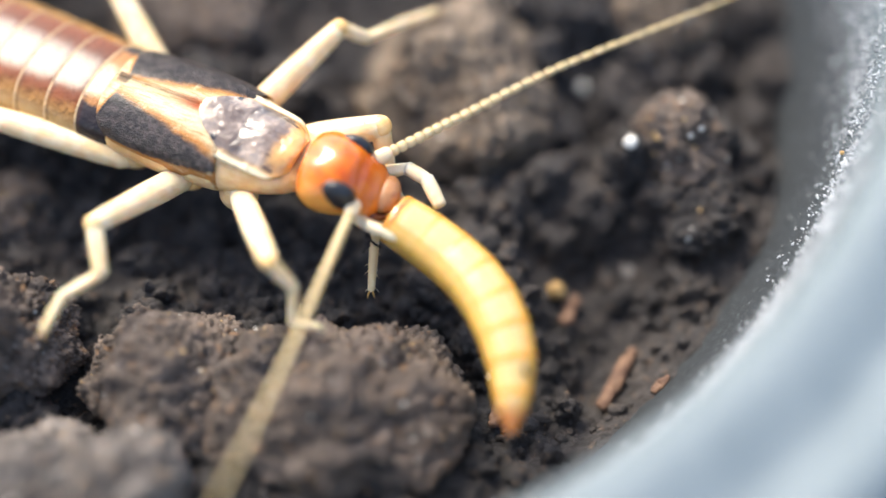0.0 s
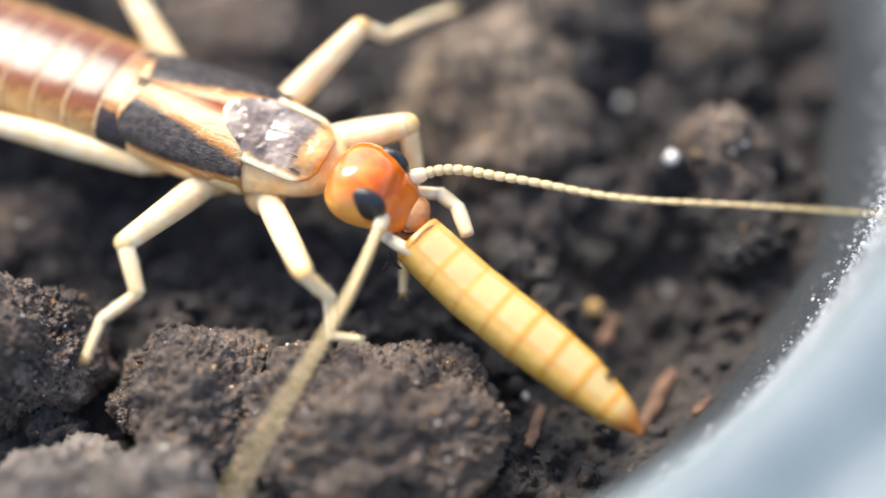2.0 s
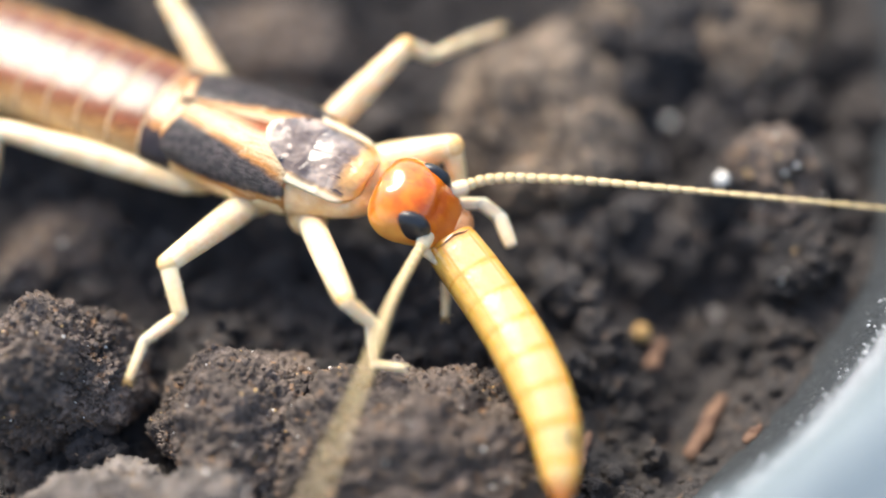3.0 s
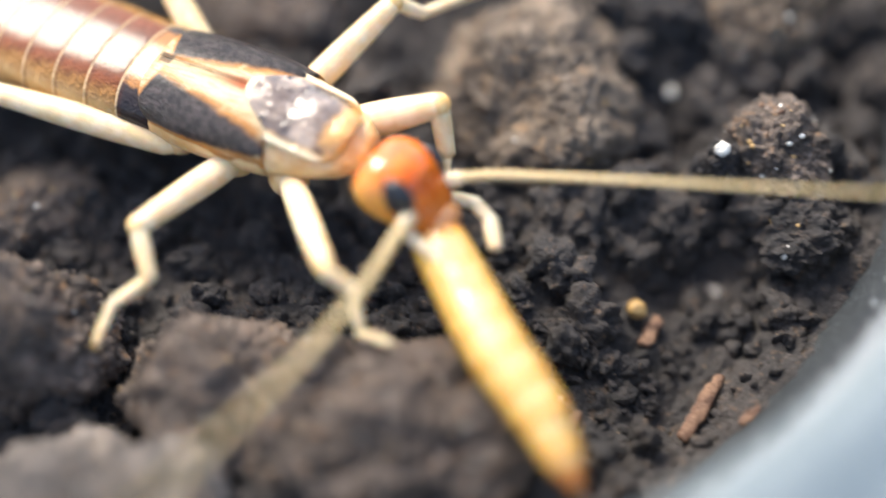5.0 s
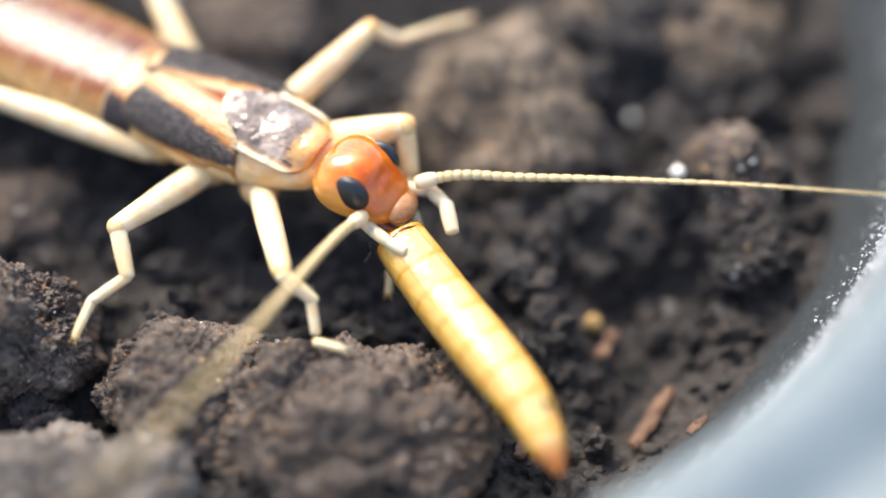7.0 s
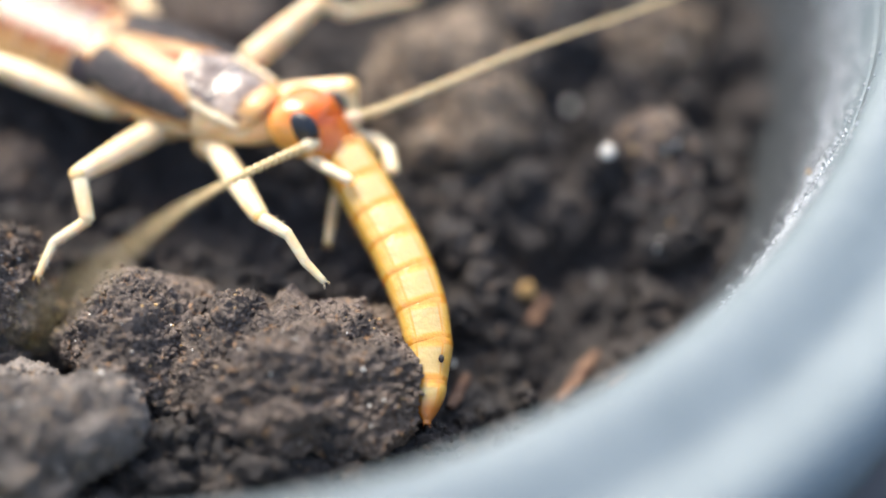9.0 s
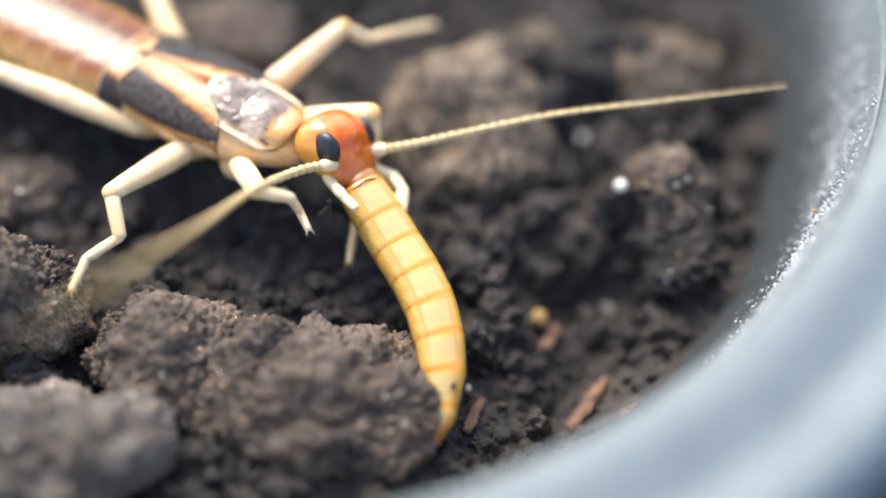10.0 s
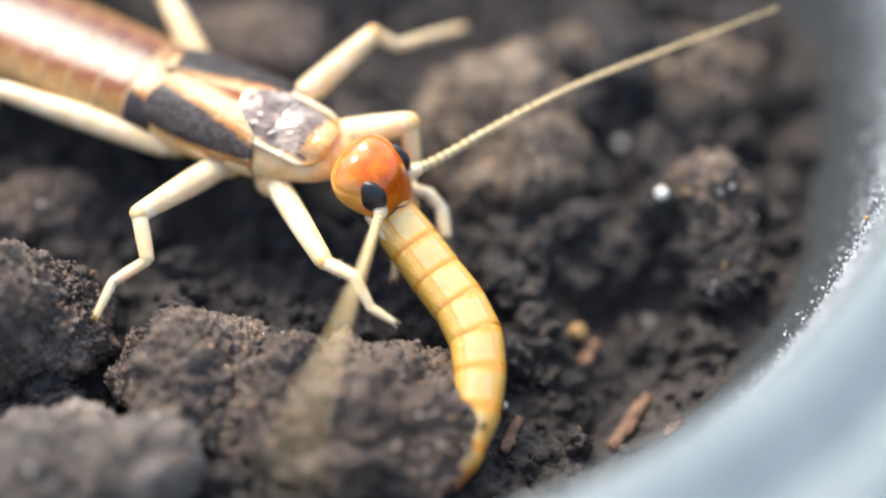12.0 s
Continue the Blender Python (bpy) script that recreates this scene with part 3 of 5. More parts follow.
# ---- the earwig ----


def solid_grid(outer, inner):
    """A shell between two grids of points."""
    m, n = outer.shape[:2]
    verts = np.concatenate([outer.reshape(-1, 3), inner.reshape(-1, 3)])
    k = m * n
    faces = []
    for i in range(m - 1):
        for j in range(n - 1):
            q = (i * n + j, i * n + j + 1, (i + 1) * n + j + 1, (i + 1) * n + j)
            faces += [q, tuple(v + k for v in reversed(q))]
    rim = [(0, j) for j in range(n)] + [(i, n - 1) for i in range(1, m)] + [(m - 1, j) for j in range(n - 2, -1, -1)] + [(i, 0) for i in range(m - 2, 0, -1)]
    rim = [i * n + j for i, j in rim]
    faces += [(b, a, a + k, b + k) for a, b in zip(rim, rim[1:] + rim[:1])]
    return verts, faces


def flip(shape):
    return shape[0], [tuple(reversed(f)) for f in shape[1]]


def elytron(side):
    m, n = 30, 18
    u, a = np.meshgrid(np.linspace(0, 1, m), np.linspace(0, 1, n), indexing="ij")
    ang = a * radians(93)
    x = -3.4 + 4.5 * u + 0.75 * (1 - u) ** 3 * a**3 - 0.35 * u**3 * (1 - a)
    w = 1.74 + 0.12 * np.sin(np.pi * u)
    y = side * (0.004 + w * np.sin(np.minimum(ang, np.pi / 2)) ** 0.9)
    z = 3.22 + (1.10 - 0.12 * (1 - u) ** 2) * np.sign(np.cos(ang)) * np.abs(np.cos(ang)) ** 0.72 - 0.025 * (1 - a) ** 8 - 0.16 * np.clip((u - 0.8) / 0.2, 0, 1) ** 2
    outer = np.stack([x, y, z], -1)
    inner = np.stack([x * 0.99, y * 0.93, 3.0 + (z - 3.0) * 0.93], -1)
    shape = solid_grid(outer, inner)
    return flip(shape) if side > 0 else shape


def pronotum():
    m, n = 26, 27
    u, b = np.meshgrid(np.linspace(0, 1, m), np.linspace(-1, 1, n), indexing="ij")
    half = 1.30 - 0.10 * u - 0.5 * np.clip((u - 0.70) / 0.30, 0, 1) ** 2.5 - 0.55 * np.clip((0.30 - u) / 0.30, 0, 1) ** 2.5
    x = -0.22 + 3.36 * u + 0.50 * (1 - u) * b**2 - 0.16 * u * b**2
    y = half * b
    z = 4.47 - 0.50 * u - 0.52 * np.abs(b) ** 2.6 + 0.09 * np.exp(-((u - 0.66) / 0.16) ** 2 - (b / 0.55) ** 2) - 0.10 * np.exp(-((u - 0.42) / 0.10) ** 2 - (b / 0.6) ** 2)
    z = z - 0.07 * np.exp(-((np.abs(b) - 0.48) / 0.08) ** 2 - ((u - 0.2) / 0.08) ** 2) - 0.04 * np.exp(-(b / 0.05) ** 2)
    z = z + 0.12 * np.clip((np.abs(b) - 0.84) / 0.16, 0, 1) ** 2
    outer = np.stack([x, y, z], -1)
    return flip(solid_grid(outer, outer - (0, 0, 0.12)))


def along(d):
    """A turn that lays x along d and keeps z as upright as it can."""
    d = Vector(d).normalized()
    y = Vector((0, 0, 1)).cross(d).normalized()
    return Matrix((d, y, d.cross(y))).transposed()


def laid(a, b):
    return Matrix.Translation(Vector(a) * MM) @ along(Vector(b) - Vector(a)).to_4x4()


def tergite(k):
    """One ring of the abdomen, from its front edge at x = 0 backwards."""
    u = np.array([0, 0.02, 0.12, 0.3, 0.55, 0.78, 0.92, 0.985, 1.0])
    grow = 1.84 + 0.22 * math.sin(math.pi * min(1, k / 9)) - max(0, k - 7) * 0.16
    w = grow * np.array([0.90, 0.955, 0.970, 0.982, 0.996, 1.006, 1.014, 1.010, 0.95])
    path = np.stack([-1.24 * u, 0 * u, 2.92 - 0.02 * u], 1)
    v, f = loft(path, w, w * 0.55, 48, power=0.76)
    v = np.array(v)
    v[:, 0] += 0.22 * np.clip(np.abs(v[:, 1]) / 2.0, 0, 1) ** 2
    return v, f


earwig = tagged(new("earwig"), "pale-legged orange-headed earwig with black-striped wing cases, eating a larva", "earwig")


earwig.matrix_world = mm_pose(-5.8, 4.35, 0, 0, 0, -29.2)
for k in range(10):
    ring = part("tergite", tergite(k), TERGITE_PATCHED if k == 0 else TERGITE, earwig, "amber ring with black side patches" if k == 0 else "glossy red-brown abdomen ring")
    ring.location = ((-2.98 - 1.12 * k) * MM, 0, -0.012 * k * MM)
part("tail_plate", loft([(-14.0, 0, 2.8), (-14.6, 0, 2.8), (-15.2, 0, 2.75), (-15.5, 0, 2.7)], [1.35, 1.3, 1.0, 0.3], [0.85, 0.8, 0.6, 0.2], 28), TERGITE, earwig)
for s in (-1, 1):
    part("wing_case", elytron(s), ELYTRON, earwig, "cream wing case with a black outer stripe")
part("pronotum", pronotum(), PRONOTUM, earwig, "marbled grey-brown shield with pale translucent edges")
u = np.linspace(0, 1, 14)
part("thorax", loft(np.stack([-3.4 + 6.9 * u, 0 * u, 2.98 + 0.12 * u], 1), 1.86 * np.array([0.8, 0.97, 1, 1.02, 1.03, 1.02, 0.98, 1.0, 0.97, 0.88, 0.80, 0.70, 0.58, 0.36]),
                    np.array([0.75, 0.95, 1.0, 1.0, 1.0, 0.98, 0.92, 0.93, 0.9, 0.85, 0.78, 0.68, 0.55, 0.35]), 30, power=0.9), THORAX, earwig, "pale cream soft underside of the thorax")
for x, s in ((1.5, -1), (-0.3, -1), (-2.3, -1), (1.7, 1), (0.4, 1), (-2.6, 1)):
    part("coxa", ellipsoid((x, 1.34 * s, 2.45), (0.62, 0.55, 0.5)), THORAX, earwig)


def head_shape():
    """The head from its rounded back to the mouth: width and height along it, with a notch before each eye."""
    outline = [(-1.17, 0.10, 0.08), (-1.12, 0.62, 0.46), (-0.95, 1.02, 0.70), (-0.60, 1.25, 0.90), (-0.15, 1.27, 1.04), (0.25, 1.17, 1.03), (0.62, 1.06, 0.84), (0.98, 0.98, 0.60), (1.25, 0.84, 0.46), (1.44, 0.60, 0.32), (1.52, 0.16, 0.10)]
    x, w, h = bend(outline, 34).T
    v, f = loft(np.stack([x, 0 * x, 0.05 - 0.10 * (x + 1.16)], 1), w, h, 48, power=0.92)
    v = np.array(v)
    top = np.clip(v[:, 2] / 0.8, 0, 1)
    v[:, 2] += top * (0.05 * np.exp(-(((v[:, 0] - 0.15) / 0.35) ** 2) - (v[:, 1] / 0.5) ** 2) - 0.05 * np.exp(-(((v[:, 0] - 0.62) / 0.10) ** 2) - (v[:, 1] / 0.6) ** 2))
    v[:, 2] -= 0.10 * top * np.exp(-(((v[:, 0] + 0.95) / 0.25) ** 2) - (v[:, 1] / 0.22) ** 2)
    return v, f


head = part("head", head_shape(), HEAD, earwig, "glossy orange heart-shaped head")
for s in (-1, 1):
    part("eye", ellipsoid((0.17, 0.86 * s, 0.33 if s < 0 else 0.28), (0.60, 0.32, 0.60)), EYE, head, "large dull black compound eye")
    jaw = bend([(1.05, 0.62 * s, -0.32), (1.5, 0.66 * s, -0.42), (1.85, 0.30 * s, -0.5)], 9)
    part("mandible", loft(jaw, np.linspace(0.24, 0.06, 9), np.linspace(0.17, 0.05, 9), 10), JAW, head, "dark brown jaw")
    if s < 0:
        palp = [(0.75, -0.85, -0.45), (1.25, -1.12, -0.24), (1.8, -1.27, -0.06), (2.35, -1.30, 0.02)]
    else:
        palp = [(1.0, 0.72, -0.35), (1.85, 1.1, -0.1), (2.5, 0.9, 0.0), (3.1, 0.3, -0.1)]
    part("palp", joined(*[limb(a, b, 0.19 + 0.014 * i * s, 0.18 + 0.014 * i * s, 1.15) for i, (a, b) in enumerate(zip(palp, palp[1:]))]), PALP, head, "pale jointed feeler at the mouth")
    inner = [(1.1, 0.35 * s, -0.62), (1.75, 0.62 * s, -0.85), (2.15, 0.45 * s, -1.2)]
    part("palp", joined(*[limb(a, b, 0.14, 0.12, 1.2) for a, b in zip(inner, inner[1:])]), PALP, head)
shred = bend([(1.35, -1.15, -0.75), (1.5, -1.3, -1.05), (1.45, -1.5, -1.3)], 8)
part("soil_shred", joined(loft(shred, 0.05, 0.04, 6), loft(bend([(1.4, -1.2, -0.8), (1.7, -1.25, -1.0), (1.9, -1.2, -1.15)], 6), 0.04, 0.035, 6), ellipsoid((1.42, -1.2, -0.85), (0.12, 0.08, 0.1), BALL2), ellipsoid((1.5, -1.32, -1.08), (0.09, 0.07, 0.08), BALL2)), CRUMB, head, "black shred of soil at the mouth")
part("upper_lip", ellipsoid((1.52, 0, -0.08), (0.42, 0.64, 0.32)), LIP, head, "pale brown upper lip")


def claws(tip, back):
    tip, back = np.asarray(tip, float), np.asarray(back, float)
    d = (tip - back) / np.linalg.norm(tip - back)
    side = np.cross(d, (0, 0, 1))
    return joined(*[loft(bend([tip - d * 0.05, tip + d * 0.12 + side * s * 0.09, tip + d * 0.2 + side * s * 0.12 - np.array((0, 0, 0.1))], 5), [0.04, 0.035, 0.03, 0.02, 0.006], [0.04, 0.035, 0.03, 0.02, 0.006], 6, (0.1, 0.2, 1)) for s in (-1, 1)])


def bristles(a, b, r, count, seed):
    """Fine hairs that stand off a joint, slanted towards its end."""
    rng = np.random.RandomState(seed)
    a, b = np.asarray(a, float), np.asarray(b, float)
    d = (b - a) / np.linalg.norm(b - a)
    side = np.cross(d, (0.2, 0.3, 1))
    side /= np.linalg.norm(side)
    up = np.cross(side, d)
    hairs = []
    for k in range(count):
        w = rng.uniform(0, 2 * np.pi)
        out = math.cos(w) * side + math.sin(w) * up
        p = a + (b - a) * rng.uniform(0.1, 0.98) + out * r * 0.85
        q = p + (out + d * rng.uniform(0.6, 1.2)) * rng.uniform(0.07, 0.16)
        hairs.append(loft([p, (p + q) / 2 + out * 0.01, q], [0.012, 0.009, 0.003], [0.012, 0.009, 0.003], 4, out + 0.3 * side + 0.1))
    return joined(*hairs)


def still_leg(hip, knee, shin, ankle, tip, label, thick=1.1):
    """A leg that only goes with the body: its thigh, with the shin and foot under it."""
    thigh = part("leg", joined(limb(hip, knee, 0.36 * thick, 0.27 * thick, 1.25, 14, 12), bristles(hip, knee, 0.33 * thick, 14, 1)), LEG, earwig, label)
    part("knee", ellipsoid(knee, np.array((0.27, 0.27, 0.25)) * thick), KNEE, thigh)
    part("shin", joined(limb(knee, shin, 0.22 * thick, 0.19 * thick, 1.1), bristles(knee, shin, 0.21 * thick, 12, 2)), LEG, thigh)
    mid = np.asarray(shin) + (np.asarray(tip) - np.asarray(shin)) * 0.55 if ankle is None else np.asarray(ankle, float)
    part("foot", joined(limb(shin, mid, 0.175, 0.155, 1.05), limb(mid, tip, 0.155, 0.11, 1.05), bristles(shin, mid, 0.16, 12, 3), bristles(mid, tip, 0.13, 12, 4)), LEG, thigh)
    part("claw", claws(tip, mid), JOINT, thigh, "amber claw")
    return thigh


PALE = "cream-coloured leg with a thick thigh"
MIDDLE_HIP = (-0.3, -1.45, 2.5)
middle_leg = still_leg(MIDDLE_HIP, (-0.70, -4.97, 3.6), (0.25, -5.96, 3.0), (-0.35, -6.99, 2.7), (-0.20, -8.06, 2.4), PALE)
still_leg((-2.3, -1.62, 2.45), (-8.4, -2.85, 3.5), (-8.2, -4.6, 1.9), None, (-8.8, -6.2, 0.4), PALE)
still_leg((0.3, 1.25, 2.6), (1.87, 4.72, 4.0), (2.46, 5.32, 3.2), (2.87, 6.94, 2.5), (3.55, 8.15, 2.2), PALE)
still_leg((2.2, 0.95, 2.6), (4.71, 2.02, 3.6), (5.23, 1.33, 2.4), (5.7, -0.6, 1.4), (6.2, -1.85, 0.8), PALE, 1.35)
still_leg((-2.7, 1.3, 2.6), (-6.2, 3.6, 4.0), (-7.6, 5.8, 2.2), None, (-8.6, 7.6, 0.4), PALE)

HIP = (1.5, -1.3, 2.55)
JOINTS = ((4.23, -4.11, 3.4), (5.14, -4.24, 2.7), (5.65, -4.92, 2.2), (6.44, -4.79, 2.1))


def length(a, b):
    return (Vector(b) - Vector(a)).length


KNEE_R = 0.25
front_leg = part("leg", joined(limb((0, 0, 0), (length(HIP, JOINTS[0]), 0, 0), 0.32, 0.29, 1.3, 14, 12), bristles((0, 0, 0), (length(HIP, JOINTS[0]), 0, 0), 0.34, 14, 5)), LEG, earwig, "cream-coloured front leg that reaches to the larva")
lengths = [length(a, b) for a, b in zip(JOINTS, JOINTS[1:])]
part("knee", ellipsoid((length(HIP, JOINTS[0]), 0, 0), (KNEE_R + 0.02, KNEE_R, KNEE_R)), KNEE, front_leg, "amber knee")
shin = part("shin", joined(limb((-0.05, 0, 0), (lengths[0], 0, 0), 0.23, 0.18, 1.1), bristles((0, 0, 0), (lengths[0], 0, 0), 0.2, 10, 6)), LEG, front_leg)
ankle = part("foot", limb((-0.05, 0, 0), (lengths[1], 0, 0), 0.165, 0.15, 1.05), LEG, front_leg)
toe = part("foot", joined(limb((-0.05, 0, 0), (lengths[2], 0, 0), 0.15, 0.11, 1.05), claws((lengths[2], 0, 0), (0, 0, 0))), LEG, front_leg)

BEADS = 34
bead_length = [0.62, 0.22] + [0.26 + 0.26 * i / BEADS for i in range(BEADS - 2)]
bead_length = [b * 14.0 / sum(bead_length) for b in bead_length]


def bead(i):
    l, r = bead_length[i], (0.22 if i == 0 else 0.168 - 0.142 * i / BEADS)
    u = np.array([0, 0.06, 0.22, 0.5, 0.78, 0.94, 1.0])
    return loft(np.stack([l * 1.03 * u, 0 * u, 0 * u], 1), r * np.array([0.55, 0.8, 0.98, 1.05, 0.98, 0.8, 0.55]), r * np.array([0.55, 0.8, 0.98, 1.05, 0.98, 0.8, 0.55]), 10)


def antenna():
    base = part("antenna", bead(0), PALP, earwig, "long straw-coloured beaded antenna")
    return [base] + [part("antenna_bead", bead(i), ANTENNA, base) for i in range(1, BEADS)]


far_antenna, near_antenna = antenna(), antenna()

# ---- the larva ----
RINGS = 8
RING = 1.1


def larva_ring(i):
    size = (0.80, 0.84, 0.855, 0.86, 0.85, 0.81, 0.72, 0.54)
    r0, r1 = size[i], (size[i + 1] if i < RINGS - 1 else 0.13)
    u = np.array([-0.17, -0.12, 0.02, 0.14, 0.34, 0.56, 0.78, 0.92, 1.0, 1.06, 1.09])
    r = r0 + (r1 - r0) * np.clip(u, 0, 1) ** (1 if i < RINGS - 1 else 1.9)
    r = r * np.array([0.94, 0.982, 0.994, 1.0, 1.004, 1.006, 1.006, 1.004, 1.0, 0.985, 0.94])
    return loft(np.stack([RING * u, 0 * u, 0 * u], 1), r, r * 0.90, 40, power=0.82)


larva_rings = [part("ring", larva_ring(i), LARVA_TIP if i == RINGS - 1 else LARVA, larva, "orange pointed tail ring" if i == RINGS - 1 else "") for i in range(RINGS)]
edge = np.linspace(0.3, 2.4, 22)
part("bitten_edge", loft(np.stack([-0.04 + 0.03 * np.sin(edge * 7), 0.80 * np.cos(edge), 0.75 * np.sin(edge)], 1), 0.018 + 0.014 * np.sin(edge * 13) ** 2, 0.018, 6, (1, 0, 0)), CRUMB, larva_rings[0], "dark torn edge where the jaws hold it")
for s in (-1, 1):
    part("tail_hook", loft(bend([(1.08, 0.05 * s, 0.0), (1.22, 0.09 * s, 0.05), (1.30, 0.08 * s, 0.14)], 6), [0.03, 0.028, 0.025, 0.02, 0.012, 0.004], [0.03, 0.028, 0.025, 0.02, 0.012, 0.004], 8, (0, 1, 0.2)), JAW, larva_rings[7], "tiny dark brown hook")
part("crumb", ((BALL2[0] * (0.13, 0.09, 0.09) + (0.55, 0.35, 0.62)).tolist(), BALL2[1]), CRUMB, larva_rings[6], "black crumb stuck to the skin")

# ---- small things on the soil ----
chip("bark_splinter", (5.75, -4.3), (7.15, -2.35), 0.25, BARK, "long red-brown bark splinter lying on the soil", "bark", 1, -2.35)
chip("bark_splinter", (7.32, -4.29), (7.88, -3.87), 0.15, BARK, "short brown bark splinter lying on the soil", "bark", 2)
chip("bark_splinter", (5.0, -1.25), (5.6, -0.25), 0.24, BARK, "short red-brown bark splinter half in the soil", "bark", 3)
chip("bark_splinter", (2.2, -5.2), (2.85, -3.6), 0.2, BARK, "dull brown bark splinter beside the larva", "bark", 4)
pebble("amber_grain", (4.91, -0.16, None), 0.30, AMBER, "small amber-coloured grain on the soil", "grain", 3.0)
pebble("pale_grain", (7.63, 3.23, 1.3), 0.22, GRAIN_GLINT, "small white shiny grain on the soil", "grain", 5.0)
pebble("pale_grain", (6.9, 7.6, None), 0.18, GRAIN_GLINT, "small grey-white grain on the soil", "grain", 6.0)
pebble("grey_grain", (7.5, 0.75, None), 0.28, FLAKE, "dull grey grain on the soil", "grain", 7.0)

pebble("pale_grain", (2.33, -3.27, None), 0.12, GRAIN_GLINT, "tiny white shiny grain beside the larva", "grain", 8.0)
# The next bead is white to show the glint of a wet drop.
pebble("pale_grain", (-10.68, -7.66, 2.80), 0.08, GRAIN_GLINT, "tiny white bead in place of a wet drop's glint on a soil clod", "grain", 11.0)
pebble("amber_grain", (13.58, 1.03, 2.75), 0.07, AMBER, "tiny orange grain stuck to the pot wall", "grain", 9.0)
pebble("amber_grain", (8.85, 3.90, 0.75), 0.09, AMBER, "tiny orange grain on a soil clod", "grain", 10.0)
chip("pale_flake", (10.12, 4.99), (10.67, 4.44), 0.30, FLAKE, "pale grey flake standing on a soil clod", "flake", 5, 0.60)

# ---- what moves ----
FAR, NEAR, LARVA_ROWS, LEG_ROWS = {}, {}, {}, {}


def between(rows, t):
    """The points of rows at t, on smooth lines through their times."""
    times = sorted(rows)
    i = max(k for k in range(len(times)) if times[k] <= t or k == 0)
    if i == len(times) - 1:
        return np.array(rows[times[i]], float)
    p = [np.array(rows[times[min(max(k, 0), len(times) - 1)]], float) for k in (i - 1, i, i + 1, i + 2)]
    s = [times[min(max(k, 0), len(times) - 1)] for k in (i - 1, i, i + 1, i + 2)]
    h = s[2] - s[1]
    m1 = (p[2] - p[0]) / max(s[2] - s[0], 1e-6) * h * 0.7
    m2 = (p[3] - p[1]) / max(s[3] - s[1], 1e-6) * h * 0.7
    w = (t - s[1]) / h
    return (2 * w**3 - 3 * w**2 + 1) * p[1] + (w**3 - 2 * w**2 + w) * m1 + (3 * w**2 - 2 * w**3) * p[2] + (w**3 - w**2) * m2


def antenna_at(rows, t, *points):
    rows[t] = points


def larva_at(t, *points):
    LARVA_ROWS[t] = points


def leg_at(t, *points):
    LEG_ROWS[t] = points


STEPS = sorted([k * 0.25 for k in range(49)] + [0.3, 0.4, 0.6, 0.7, 8.8, 8.9, 9.1, 9.2, 9.9, 10.1, 10.2, 10.3, 10.4, 3.2, 4.8, 6.7, 8.3])


# How far beyond the larva's middle the lens is focused as it hunts, in millimetres by the second.
FOCUS = {0: 1.3, 0.5: 0.9, 1: 0.2, 1.5: -1.0, 2: 0.4, 2.5: 0.4, 3: 0.5, 3.2: 0.5, 4: 2.2, 4.8: 3.6, 5: 2.8, 5.5: 1.4, 6.7: 1.2, 8.3: -0.1, 8.5: -0.8, 9: -0.4, 9.5: 0.4, 10: 1.0, 12: 1.1}
LARVA_PLACE = np.array((0.5, -4.3, 0.6))


def larva_origin(t):
    times = sorted(FOCUS)
    return Vector(LARVA_PLACE + np.array((0, 0.57, -0.82)) * np.interp(t, times, [FOCUS[k] for k in times]))


def move_chain(pieces, rows, lengths, origin=None):
    """Key pieces along the smooth line of each time; the first one carries the others, or they go by a moving origin."""
    keys = [[] for _ in pieces]
    marks = np.r_[0, np.cumsum(lengths)]
    for t in STEPS:
        line = bend(between(rows, t), 60)
        if origin:
            line = line + LARVA_PLACE - np.array(origin(t))
        s = np.r_[0, np.cumsum(np.linalg.norm(np.diff(line, axis=0), axis=1))]
        at = np.stack([np.interp(marks * s[-1] / marks[-1], s, line[:, k]) for k in range(3)], 1)
        poses = [laid(at[i], at[i + 1]) for i in range(len(pieces))]
        for i, m in enumerate(poses):
            inside = i > 0 and pieces[i].parent == pieces[0]
            keys[i].append((t, poses[0].inverted() @ m if inside else m))
    for ob, k in zip(pieces, keys):
        walk(ob, k)


def move_leg():
    keys = [[], [], [], []]
    for t in STEPS:
        p = between(LEG_ROWS, t)
        poses = [laid(HIP, p[0]), laid(p[0], p[1]), laid(p[1], p[2]), laid(p[2], p[3])]
        for i, m in enumerate(poses):
            keys[i].append((t, m if i == 0 else poses[0].inverted() @ m))
    for ob, k in zip((front_leg, shin, ankle, toe), keys):
        walk(ob, k)


def about_hip(rx, ry, rz):
    """A turn of the middle leg about its hip."""
    return mm_pose(*MIDDLE_HIP) @ pose(0, 0, 0, rx, ry, rz) @ mm_pose(*MIDDLE_HIP).inverted()


